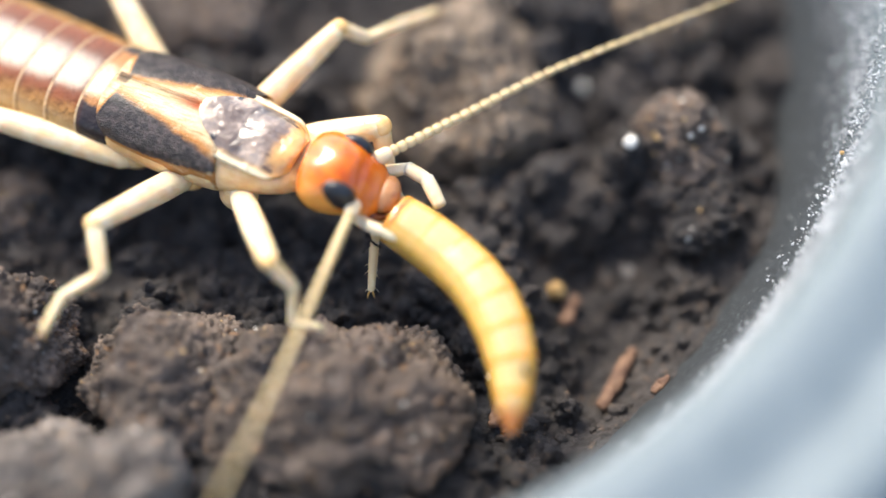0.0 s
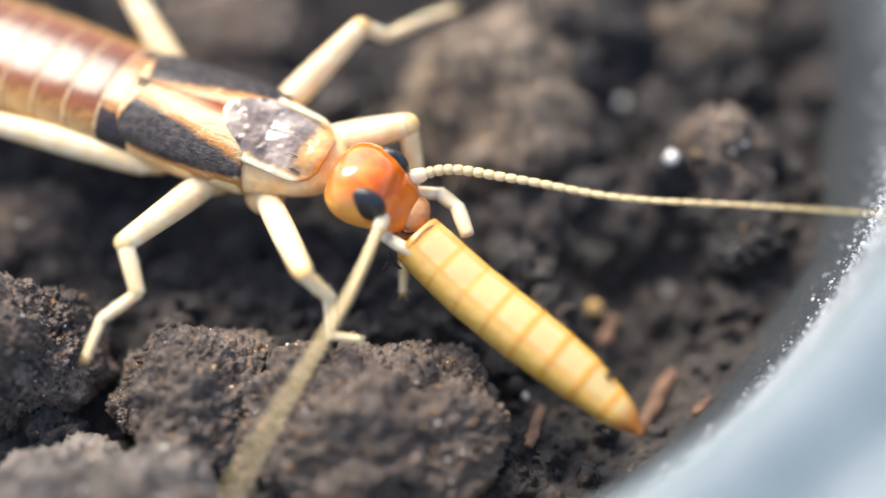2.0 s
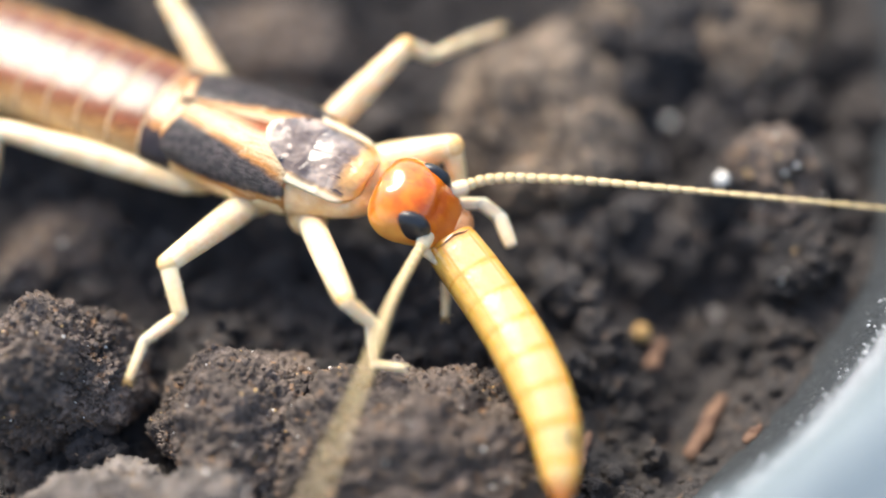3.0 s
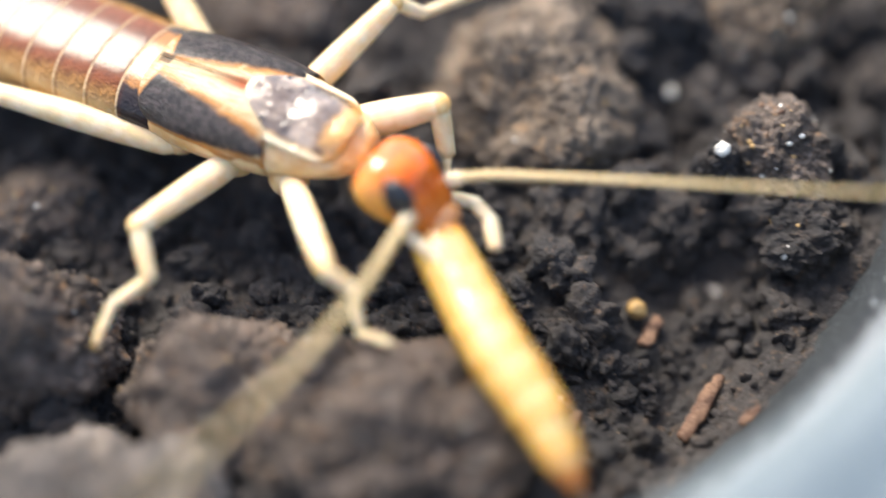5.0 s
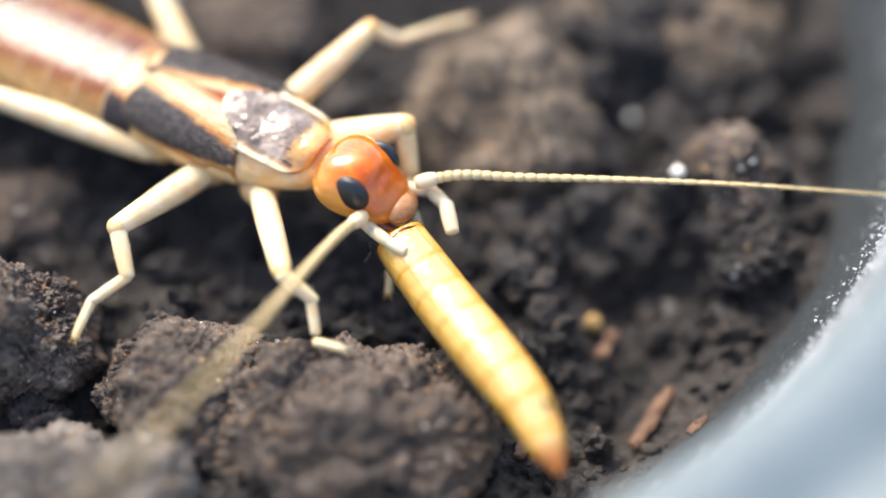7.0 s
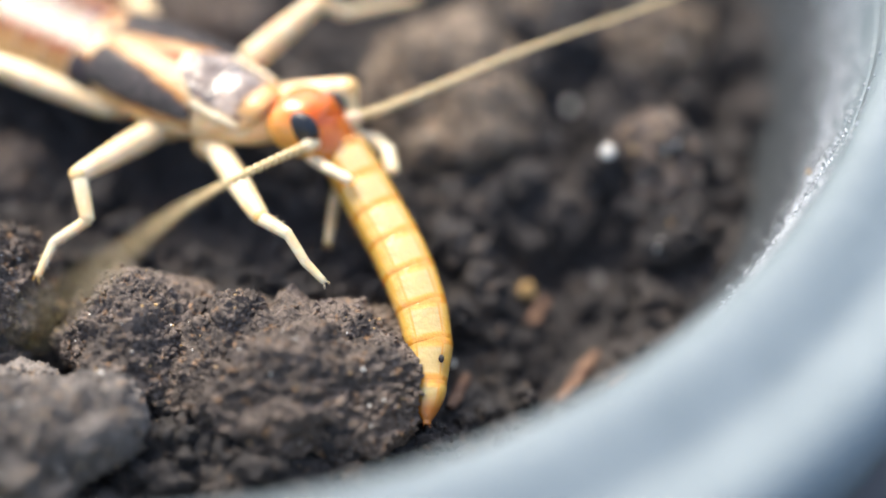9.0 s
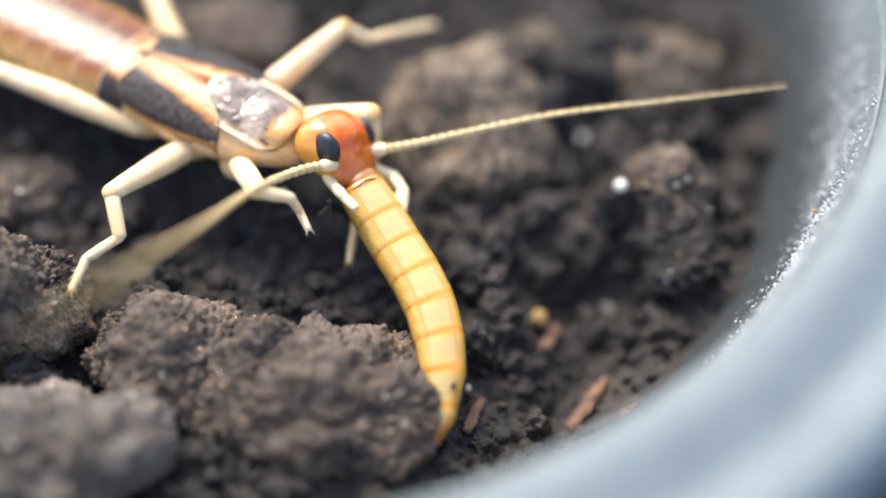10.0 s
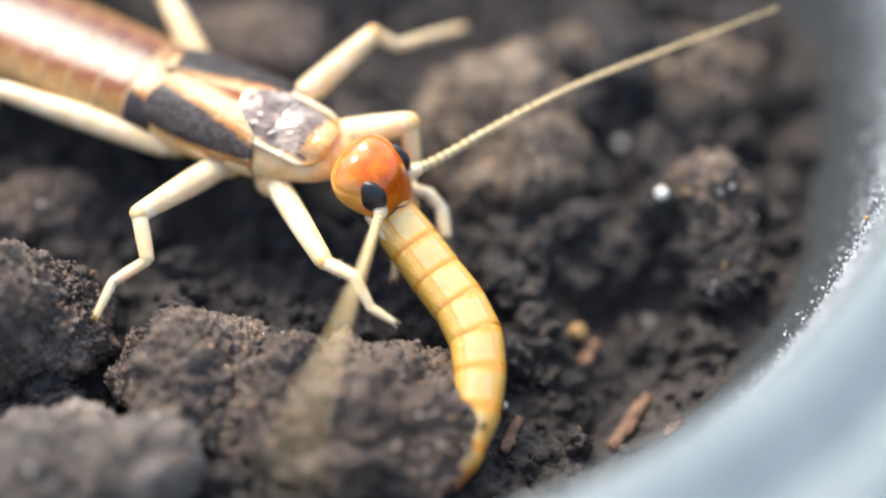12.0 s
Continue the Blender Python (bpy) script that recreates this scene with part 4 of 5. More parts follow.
def motions():
    walk(earwig, [
        (0, mm_pose(-5.404, 3.659, 0.006, -0.60, 0.12, -31.05)),
        (0.5, mm_pose(-5.732, 3.729, 0.214, -1.30, 0.73, -28.22)),
        (1, mm_pose(-5.675, 3.716, 0.292, -1.06, 1.25, -27.09)),
        (1.5, mm_pose(-5.732, 3.879, 0.259, -0.85, 1.14, -26.48)),
        (2, mm_pose(-5.707, 3.815, 0.389, -0.36, 1.62, -27.86)),
        (2.5, mm_pose(-5.798, 3.918, 0.321, -0.44, 1.50, -28.19)),
        (3, mm_pose(-5.714, 3.909, 0.266, -0.12, 1.34, -28.55)),
        (3.2, mm_pose(-5.757, 4.021, 0.366, -0.13, 1.44, -30.41)),
        (4.8, mm_pose(-5.883, 4.406, 0.073, 1.11, 1.53, -30.02)),
        (5, mm_pose(-5.678, 4.184, 0.029, 0.51, 0.35, -28.52)),
        (5.5, mm_pose(-5.729, 4.278, -0.100, -0.08, -1.01, -29.34)),
        (6, mm_pose(-5.687, 4.159, -0.111, 0.04, -1.03, -30.04)),
        (6.5, mm_pose(-5.732, 4.292, -0.196, -0.38, -1.53, -29.95)),
        (6.7, mm_pose(-5.707, 4.284, -0.130, -0.12, -1.07, -31.05)),
        (8.3, mm_pose(-6.024, 4.911, -0.559, 0.09, -0.62, -30.38)),
        (8.5, mm_pose(-5.917, 4.784, -0.341, 0.66, -0.81, -30.89)),
        (9, mm_pose(-5.953, 4.850, -0.290, 0.61, -1.19, -31.00)),
        (9.5, mm_pose(-5.955, 4.857, -0.184, 0.41, -0.74, -30.65)),
        (10, mm_pose(-6.008, 5.054, -0.174, 0.48, -0.87, -30.70)),
        (10.5, mm_pose(-5.851, 4.764, -0.106, 0.46, -0.77, -28.59)),
        (11, mm_pose(-5.857, 4.674, -0.137, 0.37, -0.57, -28.81)),
        (11.5, mm_pose(-5.819, 4.768, -0.183, 0.26, -0.59, -27.87)),
        (12, mm_pose(-5.813, 4.720, -0.110, 0.48, -0.29, -27.67)),
    ])
    walk(head, [
        (0, mm_pose(4.42, -0.08, 3.55, 2.0, 14.0, 10.0)),
        (0.5, mm_pose(4.23, -0.11, 3.43, 5.0, 12.0, -0.0)),
        (1, mm_pose(4.31, -0.17, 3.51, -1.0, 9.0, -2.0)),
        (1.5, mm_pose(4.39, -0.29, 3.57, -7.0, 7.0, -4.0)),
        (2, mm_pose(4.69, -0.50, 3.63, -7.0, 18.0, 0.0)),
        (2.5, mm_pose(4.52, -0.20, 3.68, -3.0, 20.0, 5.0)),
        (3, mm_pose(4.53, -0.23, 3.47, 2.0, 22.0, 6.0)),
        (3.2, mm_pose(4.56, -0.06, 3.47, 0.4, 21.9, 4.6)),
        (4.8, mm_pose(5.25, -0.41, 3.48, -12.4, 21.1, -6.6)),
        (5, mm_pose(4.98, -0.75, 3.48, -14.0, 21.0, -8.0)),
        (5.5, mm_pose(4.54, -0.06, 3.38, -6.0, 26.0, -0.0)),
        (6, mm_pose(4.74, -0.21, 3.40, 0.0, 31.0, 9.0)),
        (6.5, mm_pose(4.83, -0.47, 3.56, -4.0, 19.0, -4.0)),
        (6.7, mm_pose(4.72, -0.42, 3.52, -4.9, 17.5, -3.1)),
        (8.3, mm_pose(4.02, 0.74, 3.23, -12.1, 5.5, 4.1)),
        (8.5, mm_pose(4.27, 0.52, 3.19, -13.0, 4.0, 5.0)),
        (9, mm_pose(4.22, 0.47, 3.21, -16.0, 14.0, -1.0)),
        (9.5, mm_pose(4.34, 0.56, 3.32, -9.0, 9.0, 0.0)),
        (10, mm_pose(4.35, 0.48, 3.35, -21.0, 15.0, -17.0)),
        (10.5, mm_pose(4.72, -0.49, 3.32, -2.0, 18.0, -10.0)),
        (11, mm_pose(4.68, -0.26, 3.44, 3.0, 35.0, 4.0)),
        (11.5, mm_pose(4.66, -0.30, 3.40, -1.0, 37.0, 3.0)),
        (12, mm_pose(4.71, -0.36, 3.39, -3.0, 37.0, 1.0)),
    ])
    walk(middle_leg, [
        (0, about_hip(-5.5, 0.6, -5.0)),
        (0.5, about_hip(-3.7, -0.2, -1.0)),
        (1.5, about_hip(-1.4, -0.3, -3.3)),
        (2, about_hip(-0.7, 0.1, -2.3)),
        (2.5, about_hip(0.4, 1.0, -1.6)),
        (3, about_hip(-0.8, 0.1, -1.3)),
        (3.2, about_hip(0.1, 0.5, 0.7)),
        (4.8, about_hip(0.9, 0.1, -0.1)),
        (5, about_hip(1.7, -0.8, -3.7)),
        (5.5, about_hip(3.2, 0.3, -1.8)),
        (6, about_hip(-0.6, -0.4, -0.4)),
        (6.5, about_hip(1.9, 0.3, -0.4)),
        (6.7, about_hip(1.2, -0.1, -0.2)),
        (8.3, about_hip(1.8, -0.1, -0.3)),
        (8.5, about_hip(2.1, -0.3, -0.1)),
        (9, about_hip(2.1, -0.0, 0.8)),
        (10, about_hip(1.5, 0.0, 1.2)),
        (10.5, about_hip(3.2, -0.3, -2.6)),
        (11, about_hip(1.6, -0.0, -1.5)),
        (11.5, about_hip(3.0, -0.5, -3.5)),
        (12, about_hip(1.8, -0.1, -3.0)),
    ])
    larva_at(0, (-0.49, 4.36, 2.11), (0.73, 3.31, 1.86), (1.81, 1.79, 1.76), (2.31, -0.14, 1.61), (2.10, -2.19, 1.43))
    larva_at(0.5, (-1.08, 4.62, 2.11), (0.28, 3.68, 1.90), (1.61, 2.34, 1.83), (2.35, 0.49, 1.71), (2.16, -1.60, 1.56))
    larva_at(1, (-0.43, 4.51, 2.35), (0.74, 3.74, 1.91), (1.82, 2.48, 1.54), (2.41, 0.76, 1.13), (2.21, -1.14, 0.72))
    larva_at(1.5, (-0.84, 4.58, 2.57), (0.04, 3.51, 2.08), (0.93, 2.23, 1.63), (1.80, 0.89, 1.17), (2.55, -0.54, 0.68))
    larva_at(2, (-0.88, 3.97, 2.43), (0.31, 2.70, 1.91), (1.73, 1.33, 1.52), (3.21, -0.02, 1.07), (4.61, -1.52, 0.61))
    larva_at(2.5, (-0.98, 4.67, 2.47), (-0.20, 3.10, 2.09), (0.63, 1.30, 1.89), (1.26, -0.61, 1.67), (1.40, -2.64, 1.46))
    larva_at(3, (-1.21, 4.80, 2.06), (-0.32, 3.25, 1.79), (0.54, 1.35, 1.69), (1.12, -0.71, 1.56), (1.13, -2.90, 1.40))
    larva_at(4.8, (-1.09, 4.39, 2.03), (-0.33, 2.65, 1.78), (0.40, 0.95, 1.75), (1.28, -0.77, 1.63), (2.46, -2.39, 1.63))
    larva_at(3.2, (-1.12, 4.66, 1.88), (-0.22, 2.87, 1.57), (0.65, 1.03, 1.51), (1.17, -0.79, 1.52), (1.11, -2.69, 1.53))
    larva_at(5, (-1.24, 3.91, 1.89), (-0.58, 2.40, 1.67), (0.15, 0.66, 1.59), (1.11, -1.05, 1.46), (1.82, -2.91, 1.30))
    larva_at(5.5, (-1.28, 5.36, 1.80), (0.15, 3.97, 1.27), (1.23, 1.96, 0.93), (1.33, -0.36, 0.53), (0.70, -2.66, 0.06))
    larva_at(6, (-1.30, 5.09, 1.75), (-0.18, 3.56, 1.34), (0.67, 1.53, 1.16), (1.18, -0.67, 0.89), (1.24, -2.96, 0.60))
    larva_at(6.5, (-0.97, 4.50, 2.14), (-0.26, 2.66, 1.90), (0.53, 0.63, 1.82), (1.24, -1.48, 1.72), (1.05, -3.73, 1.58))
    larva_at(8.3, (-1.23, 6.59, 1.70), (-0.34, 4.55, 1.09), (0.69, 2.49, 0.66), (1.27, 0.47, 0.33), (1.15, -2.03, -0.35))
    larva_at(6.7, (-1.35, 4.22, 1.64), (-0.22, 2.43, 1.50), (0.90, 0.69, 1.58), (2.01, -1.05, 1.69), (2.73, -2.83, 1.81))
    larva_at(8.5, (-1.53, 6.79, 1.77), (-0.50, 5.02, 1.19), (0.51, 2.87, 0.66), (1.13, 0.51, 0.05), (1.11, -1.93, -0.63))
    larva_at(9, (-1.59, 6.65, 1.68), (-0.59, 4.88, 1.11), (0.45, 2.76, 0.65), (1.11, 0.44, 0.12), (1.01, -2.02, -0.50))
    larva_at(9.5, (-1.34, 6.43, 1.86), (-0.42, 4.66, 1.32), (0.52, 2.58, 0.81), (1.14, 0.33, 0.20), (0.97, -2.04, -0.47))
    larva_at(10, (-1.67, 6.17, 1.85), (-0.61, 4.52, 1.28), (0.49, 2.60, 0.78), (0.99, 0.39, 0.20), (0.73, -1.90, -0.44))
    larva_at(10.5, (-1.48, 5.30, 1.92), (-0.32, 3.69, 1.28), (0.65, 1.70, 0.77), (0.97, -0.50, 0.20), (0.40, -2.67, -0.41))
    larva_at(11, (-1.39, 5.56, 1.63), (-0.13, 4.11, 1.00), (0.88, 2.10, 0.58), (0.82, -0.26, 0.09), (0.06, -2.52, -0.47))
    larva_at(11.5, (-1.41, 5.79, 1.54), (-0.17, 4.27, 0.92), (0.94, 2.25, 0.49), (0.86, -0.15, 0.03), (0.12, -2.47, -0.50))
    larva_at(12, (-1.67, 5.67, 1.61), (-0.40, 4.07, 0.96), (0.86, 2.09, 0.51), (0.93, -0.26, 0.02), (0.24, -2.55, -0.51))
    antenna_at(FAR, 0, (5.05, 0.76, 3.54), (5.72, 1.65, 3.66), (6.86, 3.24, 3.82), (8.74, 5.84, 4.11), (11.04, 8.45, 4.43), (13.82, 11.58, 4.80))
    antenna_at(FAR, 0.3, (5.03, 0.66, 3.51), (5.24, 1.76, 3.63), (5.76, 3.63, 3.80), (7.27, 6.46, 4.10), (9.38, 9.23, 4.42), (11.88, 12.58, 4.80))
    antenna_at(FAR, 0.4, (5.02, 0.63, 3.50), (5.64, 1.55, 3.60), (7.26, 2.63, 3.79), (10.00, 4.29, 4.08), (13.15, 5.76, 4.39), (17.15, 6.99, 4.78))
    antenna_at(FAR, 0.5, (5.01, 0.59, 3.49), (5.90, 1.27, 3.61), (7.51, 2.36, 3.76), (10.59, 3.21, 4.06), (14.01, 3.90, 4.38), (18.11, 4.68, 4.79))
    antenna_at(FAR, 0.6, (5.03, 0.58, 3.49), (6.07, 0.84, 3.60), (8.00, 0.55, 3.78), (11.16, 0.03, 4.05), (14.59, -0.08, 4.39), (16.64, 3.37, 4.79))
    antenna_at(FAR, 0.7, (5.05, 0.57, 3.50), (6.06, 0.99, 3.62), (7.92, 0.47, 3.78), (10.93, -0.64, 4.05), (14.33, -1.20, 4.39), (16.39, 2.30, 4.79))
    antenna_at(FAR, 1, (5.10, 0.53, 3.53), (5.92, 1.27, 3.63), (7.84, 1.53, 3.81), (11.05, 1.62, 4.08), (14.53, 1.70, 4.37), (18.71, 1.76, 4.79))
    antenna_at(FAR, 1.5, (5.19, 0.39, 3.54), (6.23, 0.79, 3.65), (8.12, 1.25, 3.80), (11.33, 1.25, 4.07), (14.80, 0.99, 4.39), (18.96, 0.62, 4.80))
    antenna_at(FAR, 2, (5.42, 0.23, 3.45), (6.31, 0.90, 3.57), (8.20, 1.26, 3.75), (11.38, 1.64, 4.03), (14.75, 2.53, 4.36), (18.80, 3.56, 4.79))
    antenna_at(FAR, 2.5, (5.20, 0.59, 3.53), (5.85, 1.49, 3.64), (7.63, 2.22, 3.82), (10.75, 2.96, 4.08), (14.12, 3.87, 4.38), (18.16, 4.91, 4.80))
    antenna_at(FAR, 3, (5.20, 0.56, 3.35), (6.01, 1.31, 3.48), (7.82, 2.01, 3.67), (10.93, 2.79, 3.97), (14.33, 3.57, 4.32), (18.41, 4.44, 4.79))
    antenna_at(FAR, 4.8, (6.14, 0.36, 3.26), (6.93, 1.05, 3.54), (8.77, 1.66, 3.75), (11.81, 2.61, 4.14), (15.15, 3.50, 4.52), (19.31, 4.07, 4.72))
    antenna_at(FAR, 3.2, (5.59, 0.87, 3.43), (6.46, 1.53, 3.51), (8.34, 2.04, 3.58), (11.47, 2.74, 3.82), (14.85, 3.52, 4.17), (18.90, 4.45, 4.68))
    antenna_at(FAR, 5, (5.76, -0.12, 3.18), (6.74, 0.41, 3.32), (8.59, 1.01, 3.53), (11.66, 1.90, 3.87), (15.01, 2.83, 4.27), (19.04, 3.91, 4.79))
    antenna_at(FAR, 5.5, (5.25, 0.67, 3.12), (6.02, 1.46, 3.28), (7.72, 2.39, 3.50), (10.62, 3.75, 3.85), (13.83, 5.07, 4.24), (17.76, 6.44, 4.80))
    antenna_at(FAR, 6, (5.33, 0.62, 3.16), (6.14, 1.37, 3.30), (7.80, 2.39, 3.54), (10.56, 4.00, 3.87), (13.68, 5.54, 4.25), (17.49, 7.20, 4.78))
    antenna_at(FAR, 6.5, (5.62, 0.21, 3.40), (6.31, 1.06, 3.53), (8.01, 2.01, 3.73), (10.89, 3.41, 4.01), (14.13, 4.70, 4.34), (18.12, 5.88, 4.79))
    antenna_at(FAR, 8.3, (5.46, 1.52, 3.16), (6.12, 2.35, 3.49), (7.16, 3.95, 3.84), (8.96, 6.53, 4.29), (11.02, 9.26, 4.83), (13.40, 12.56, 5.58))
    antenna_at(FAR, 6.7, (5.95, 0.33, 3.22), (6.79, 1.02, 3.22), (8.60, 1.72, 3.18), (11.57, 2.84, 3.16), (14.86, 3.91, 3.22), (18.85, 4.90, 3.39))
    antenna_at(FAR, 8.5, (4.95, 1.32, 3.12), (5.83, 1.99, 3.28), (6.95, 3.57, 3.53), (8.75, 6.21, 3.90), (10.88, 8.96, 4.30), (13.43, 12.26, 4.79))
    antenna_at(FAR, 9, (4.95, 1.19, 2.99), (5.78, 1.91, 3.17), (7.00, 3.42, 3.42), (8.90, 5.99, 3.82), (11.16, 8.63, 4.25), (13.89, 11.77, 4.80))
    antenna_at(FAR, 9.5, (5.08, 1.30, 3.24), (5.77, 2.17, 3.40), (6.75, 3.85, 3.62), (8.22, 6.70, 3.96), (9.97, 9.70, 4.35), (12.07, 13.31, 4.80))
    antenna_at(FAR, 10, (5.23, 0.97, 3.05), (6.16, 1.57, 3.21), (7.65, 2.81, 3.45), (10.11, 4.86, 3.83), (13.01, 6.76, 4.26), (16.50, 9.04, 4.79))
    antenna_at(FAR, 9.9, (5.20, 1.04, 3.09), (5.90, 1.82, 3.46), (6.94, 3.36, 4.06), (8.67, 5.91, 5.03), (10.84, 8.41, 6.12), (13.46, 11.40, 7.44))
    antenna_at(FAR, 10.1, (5.30, 0.79, 3.08), (6.13, 1.50, 3.35), (7.41, 2.91, 3.77), (9.53, 5.24, 4.46), (12.11, 7.47, 5.22), (15.20, 10.15, 6.16))
    antenna_at(FAR, 10.2, (5.37, 0.62, 3.11), (6.19, 1.33, 3.39), (7.45, 2.75, 3.83), (9.54, 5.11, 4.54), (12.08, 7.37, 5.33), (15.13, 10.08, 6.30))
    antenna_at(FAR, 10.3, (5.45, 0.44, 3.15), (6.40, 1.01, 3.27), (7.95, 2.19, 3.46), (10.49, 4.15, 3.75), (13.48, 5.94, 4.08), (17.06, 8.09, 4.49))
    antenna_at(FAR, 10.4, (5.52, 0.27, 3.18), (6.42, 0.89, 3.36), (7.87, 2.18, 3.65), (10.25, 4.31, 4.11), (13.07, 6.29, 4.62), (16.47, 8.68, 5.25))
    antenna_at(FAR, 10.5, (5.59, 0.09, 3.21), (6.42, 0.83, 3.36), (7.83, 2.16, 3.59), (10.18, 4.34, 3.92), (12.94, 6.46, 4.30), (16.31, 8.92, 4.79))
    antenna_at(FAR, 11, (5.35, 0.50, 3.17), (6.14, 1.26, 3.34), (7.18, 2.91, 3.58), (8.70, 5.72, 3.93), (10.66, 8.60, 4.30), (13.09, 11.99, 4.80))
    antenna_at(FAR, 11.5, (5.30, 0.46, 3.06), (6.08, 1.24, 3.24), (7.26, 2.78, 3.49), (9.03, 5.44, 3.87), (10.97, 8.33, 4.27), (13.31, 11.77, 4.78))
    antenna_at(FAR, 12, (5.36, 0.38, 3.03), (6.04, 1.25, 3.20), (7.05, 2.91, 3.47), (8.76, 5.61, 3.82), (10.98, 8.28, 4.22), (13.73, 11.42, 4.71))
    antenna_at(NEAR, 0, (5.30, -0.66, 3.48), (5.49, -1.55, 3.70), (5.76, -3.11, 3.86), (6.18, -5.68, 4.07), (6.61, -8.49, 4.42), (7.08, -12.00, 4.97))
    antenna_at(NEAR, 0.5, (4.98, -0.84, 3.36), (5.11, -1.73, 3.57), (5.33, -3.32, 3.75), (5.67, -5.87, 4.07), (6.16, -8.69, 4.38), (6.87, -12.09, 4.97))
    antenna_at(NEAR, 1, (5.06, -0.90, 3.56), (5.66, -1.58, 3.77), (6.72, -2.78, 3.91), (8.31, -4.79, 4.16), (10.00, -7.06, 4.43), (12.05, -9.91, 4.93))
    antenna_at(NEAR, 1.5, (5.11, -1.04, 3.72), (5.07, -1.98, 3.95), (4.93, -3.64, 4.17), (4.83, -6.35, 4.59), (4.76, -9.34, 5.13), (4.75, -12.98, 5.90))
    antenna_at(NEAR, 2, (5.48, -1.20, 3.63), (5.65, -2.10, 3.86), (5.87, -3.75, 4.09), (5.99, -6.46, 4.51), (6.08, -9.40, 5.08), (6.47, -12.99, 5.90))
    antenna_at(NEAR, 2.5, (5.35, -0.84, 3.60), (5.49, -1.80, 3.89), (5.67, -3.54, 4.27), (5.96, -6.34, 5.09), (6.47, -9.38, 6.12), (7.14, -12.92, 7.55))
    antenna_at(NEAR, 3, (5.35, -0.87, 3.31), (5.46, -1.84, 3.62), (5.64, -3.54, 4.04), (6.31, -6.28, 4.92), (6.98, -9.25, 6.01), (7.81, -12.72, 7.54))
    antenna_at(NEAR, 4.8, (5.73, -1.63, 3.36), (5.92, -2.57, 3.62), (6.25, -4.23, 3.89), (6.88, -6.97, 4.40), (7.54, -9.97, 5.07), (8.40, -13.12, 6.26))
    antenna_at(NEAR, 3.2, (5.45, -0.95, 3.30), (5.48, -1.88, 3.64), (5.84, -3.57, 4.01), (6.48, -6.33, 4.86), (7.23, -9.28, 5.91), (8.15, -12.72, 7.37))
    antenna_at(NEAR, 5, (5.70, -1.52, 3.50), (5.79, -2.47, 3.79), (5.90, -4.14, 4.13), (5.86, -6.90, 4.85), (5.56, -9.84, 5.86), (5.23, -13.33, 7.22))
    antenna_at(NEAR, 5.5, (5.31, -0.76, 3.25), (5.48, -1.70, 3.57), (5.70, -3.39, 3.98), (6.28, -6.10, 4.80), (6.97, -9.03, 5.81), (7.91, -12.45, 7.28))
    antenna_at(NEAR, 6, (5.57, -0.80, 3.15), (5.85, -1.72, 3.47), (6.27, -3.36, 3.89), (6.99, -6.03, 4.72), (7.92, -8.89, 5.78), (9.23, -12.15, 7.26))
    antenna_at(NEAR, 6.5, (5.56, -1.22, 3.49), (5.68, -2.19, 3.79), (5.84, -3.87, 4.17), (6.26, -6.66, 4.92), (6.70, -9.66, 5.85), (7.25, -13.20, 7.21))
    antenna_at(NEAR, 8.3, (4.96, -0.02, 3.62), (4.82, -1.08, 4.01), (4.90, -3.06, 4.85), (5.51, -6.30, 6.63), (6.40, -9.68, 8.89), (7.86, -13.43, 12.04))
    antenna_at(NEAR, 6.7, (5.40, -1.43, 3.34), (5.37, -2.35, 3.70), (5.42, -4.04, 4.12), (5.67, -6.78, 4.93), (5.91, -9.78, 5.92), (6.33, -13.27, 7.32))
    antenna_at(NEAR, 8.5, (5.10, -0.07, 3.44), (4.80, -1.01, 3.73), (4.53, -2.73, 4.13), (4.82, -5.62, 4.86), (5.20, -8.74, 5.80), (5.74, -12.43, 7.06))
    antenna_at(NEAR, 8.8, (5.05, -0.15, 3.40), (5.06, -1.20, 3.79), (5.17, -3.19, 4.61), (5.57, -6.44, 6.26), (6.28, -9.87, 8.38), (7.54, -13.68, 11.34))
    antenna_at(NEAR, 8.9, (5.03, -0.17, 3.38), (4.85, -1.10, 3.78), (4.60, -2.86, 4.61), (4.49, -5.77, 6.28), (4.64, -8.87, 8.32), (5.29, -12.39, 11.11))
    antenna_at(NEAR, 9, (5.02, -0.20, 3.37), (4.87, -1.16, 3.78), (4.68, -3.00, 4.63), (4.89, -6.07, 6.34), (5.77, -9.37, 8.37), (7.20, -13.09, 11.26))
    antenna_at(NEAR, 9.1, (5.04, -0.18, 3.39), (5.22, -1.25, 3.78), (5.64, -3.28, 4.58), (6.49, -6.58, 6.25), (7.65, -10.04, 8.40), (9.32, -13.91, 11.44))
    antenna_at(NEAR, 9.2, (5.06, -0.16, 3.41), (5.27, -1.23, 3.80), (5.70, -3.26, 4.61), (6.61, -6.55, 6.27), (7.80, -10.01, 8.42), (9.49, -13.89, 11.45))
    antenna_at(NEAR, 9.5, (5.13, -0.12, 3.47), (4.90, -1.13, 3.89), (5.17, -3.15, 4.73), (6.05, -6.46, 6.35), (7.18, -9.95, 8.47), (8.83, -13.85, 11.47))
    antenna_at(NEAR, 10, (4.96, -0.35, 3.55), (4.54, -1.20, 3.97), (4.18, -2.97, 4.80), (4.44, -6.08, 6.45), (4.88, -9.38, 8.46), (5.81, -13.12, 11.30))
    antenna_at(NEAR, 10.5, (5.34, -1.33, 3.25), (5.38, -2.37, 3.72), (5.54, -4.29, 4.47), (6.44, -7.43, 6.12), (7.59, -10.78, 8.15), (9.09, -14.44, 10.94))
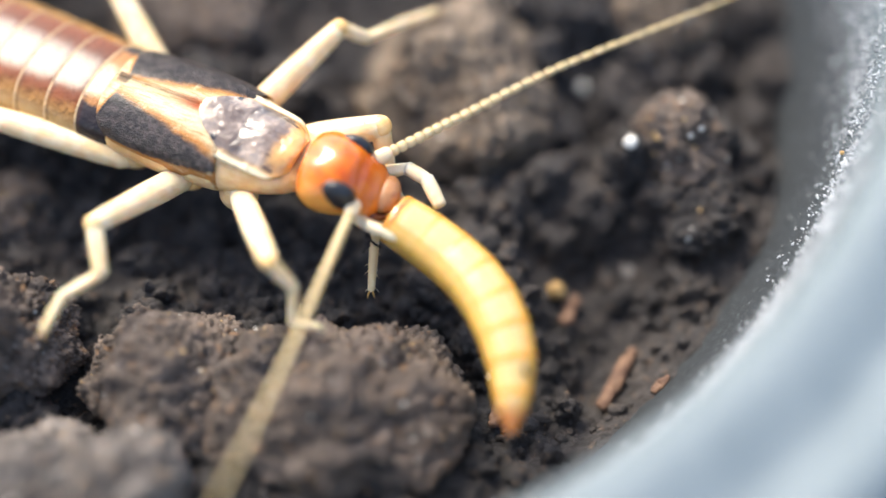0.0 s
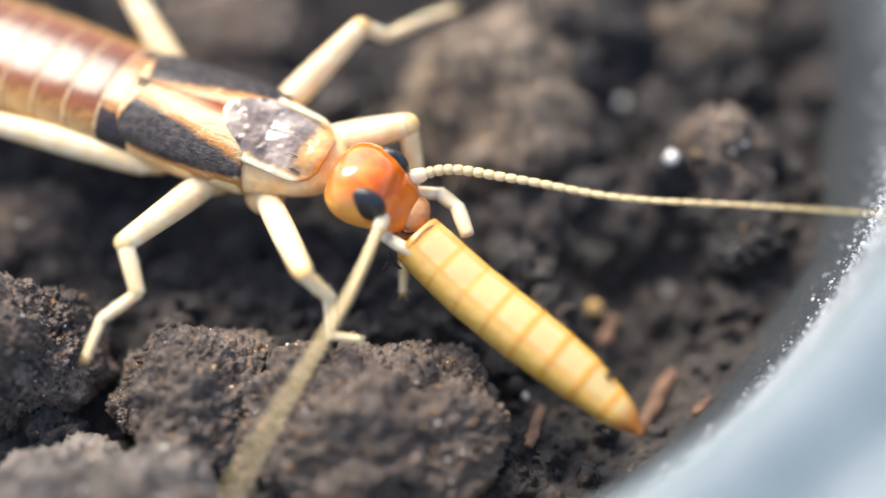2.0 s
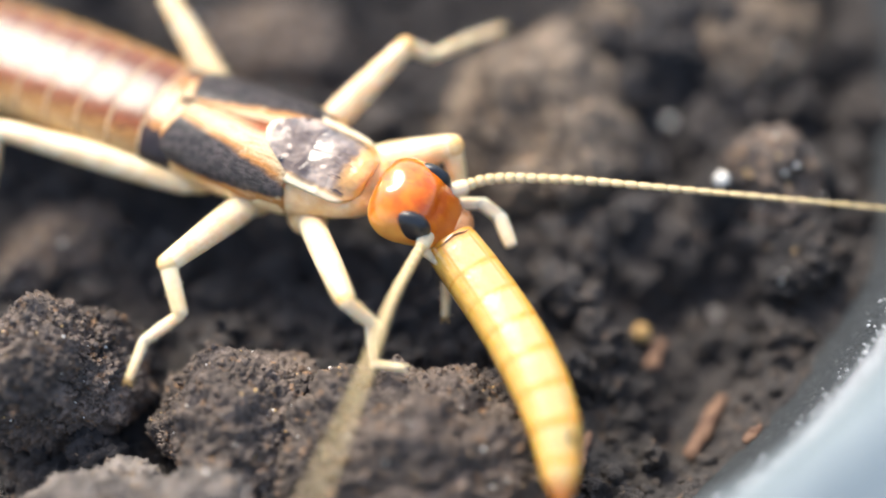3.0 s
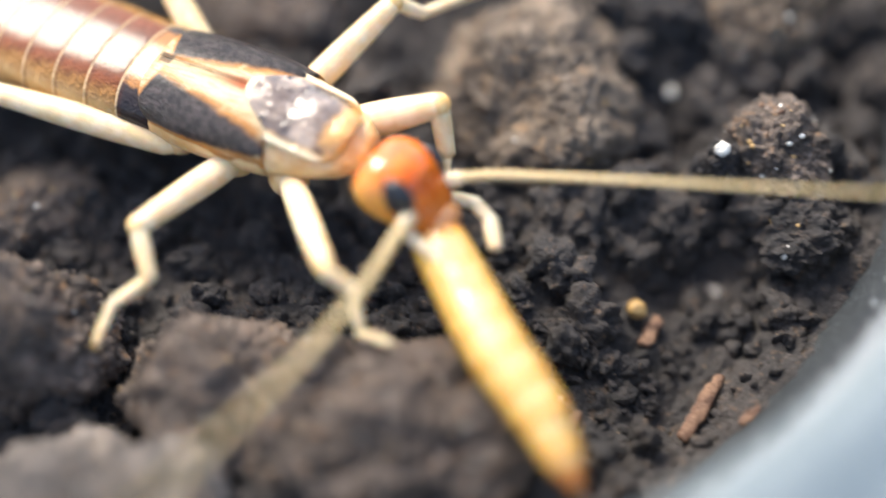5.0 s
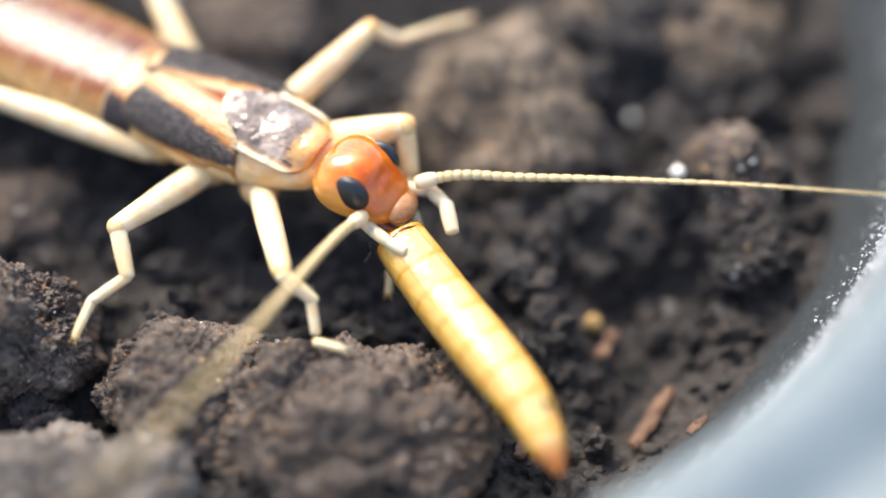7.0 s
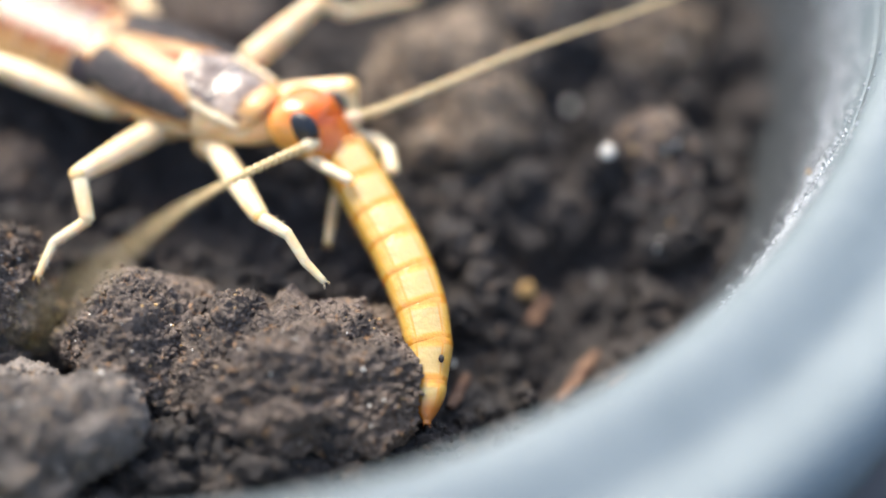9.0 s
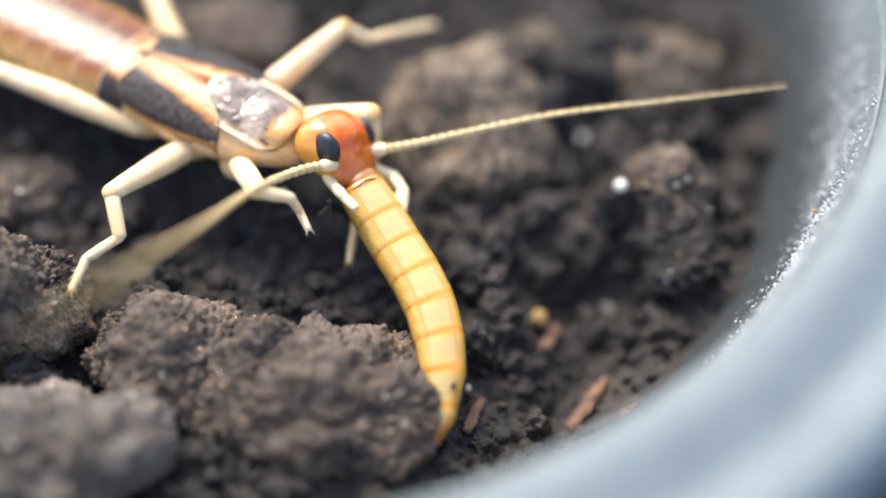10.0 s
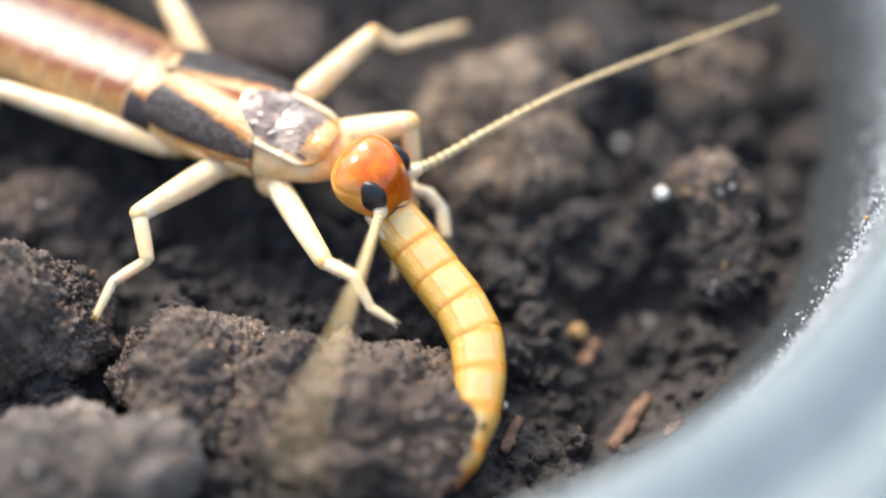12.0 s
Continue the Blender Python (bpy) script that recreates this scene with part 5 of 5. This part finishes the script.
    antenna_at(NEAR, 11, (5.40, -0.94, 3.10), (5.73, -1.94, 3.58), (6.28, -3.81, 4.38), (7.37, -6.90, 6.09), (8.72, -10.17, 8.27), (10.50, -13.76, 11.14))
    antenna_at(NEAR, 11.5, (5.39, -0.98, 3.07), (5.67, -2.00, 3.56), (6.13, -3.86, 4.38), (7.15, -6.97, 6.13), (8.50, -10.25, 8.34), (10.26, -13.81, 11.31))
    antenna_at(NEAR, 12, (5.43, -1.06, 3.09), (5.83, -2.04, 3.57), (6.53, -3.87, 4.37), (7.72, -6.91, 6.13), (9.09, -10.15, 8.35), (10.80, -13.68, 11.39))
    leg_at(0, (4.27, -3.81, 3.98), (4.94, -3.84, 3.03), (5.10, -4.42, 2.25), (5.87, -4.22, 2.10))
    leg_at(4.8, (4.51, -4.03, 3.39), (5.16, -3.94, 2.86), (5.75, -4.76, 2.19), (6.52, -4.66, 2.08))
    leg_at(3.2, (4.39, -3.99, 3.59), (5.03, -3.96, 2.91), (5.49, -4.75, 2.17), (6.31, -4.49, 2.10))
    leg_at(5.5, (4.23, -4.11, 3.40), (5.14, -4.24, 2.70), (5.65, -4.92, 2.19), (6.44, -4.79, 2.11))
    leg_at(6.5, (4.26, -4.09, 3.38), (5.16, -4.23, 2.67), (5.66, -4.89, 2.14), (6.46, -4.82, 2.16))
    leg_at(8.3, (4.56, -4.13, 3.44), (5.37, -4.08, 2.54), (6.04, -4.93, 1.79), (6.85, -4.73, 1.68))
    leg_at(6.7, (4.36, -4.07, 3.38), (5.15, -4.05, 2.77), (5.77, -4.83, 2.11), (6.52, -4.73, 2.15))
    leg_at(8.5, (4.37, -3.84, 3.72), (5.11, -3.75, 2.84), (5.74, -4.31, 2.28), (6.29, -4.75, 1.86))
    leg_at(9, (4.95, -3.33, 2.91), (6.08, -3.51, 3.03), (6.88, -3.85, 2.53), (7.62, -3.97, 2.13))
    leg_at(9.5, (4.92, -3.36, 3.07), (6.06, -3.34, 2.69), (6.87, -3.75, 2.17), (7.56, -4.08, 1.72))
    leg_at(10, (4.12, -3.36, 4.78), (4.76, -2.65, 4.12), (4.81, -2.38, 3.17), (5.46, -2.85, 3.22))
    leg_at(10.5, (4.77, -3.55, 3.19), (5.90, -3.19, 3.14), (6.67, -3.65, 2.67), (7.33, -3.99, 2.27))
    leg_at(11, (4.83, -3.49, 3.01), (5.97, -3.39, 2.94), (6.69, -3.84, 2.38), (7.49, -3.77, 2.11))
    leg_at(11.5, (4.80, -3.54, 2.96), (5.95, -3.52, 3.00), (6.67, -3.99, 2.42), (7.45, -4.00, 2.12))
    leg_at(12, (4.81, -3.55, 2.82), (5.96, -3.63, 2.87), (6.70, -4.08, 2.34), (7.50, -4.07, 2.07))
    move_chain(far_antenna, FAR, bead_length)
    move_chain(near_antenna, NEAR, bead_length)
    move_chain(larva_rings, LARVA_ROWS, [RING] * RINGS, larva_origin)
    walk(larva, [(t, Matrix.Translation(larva_origin(t) * MM)) for t in STEPS])
    move_leg()


motions()
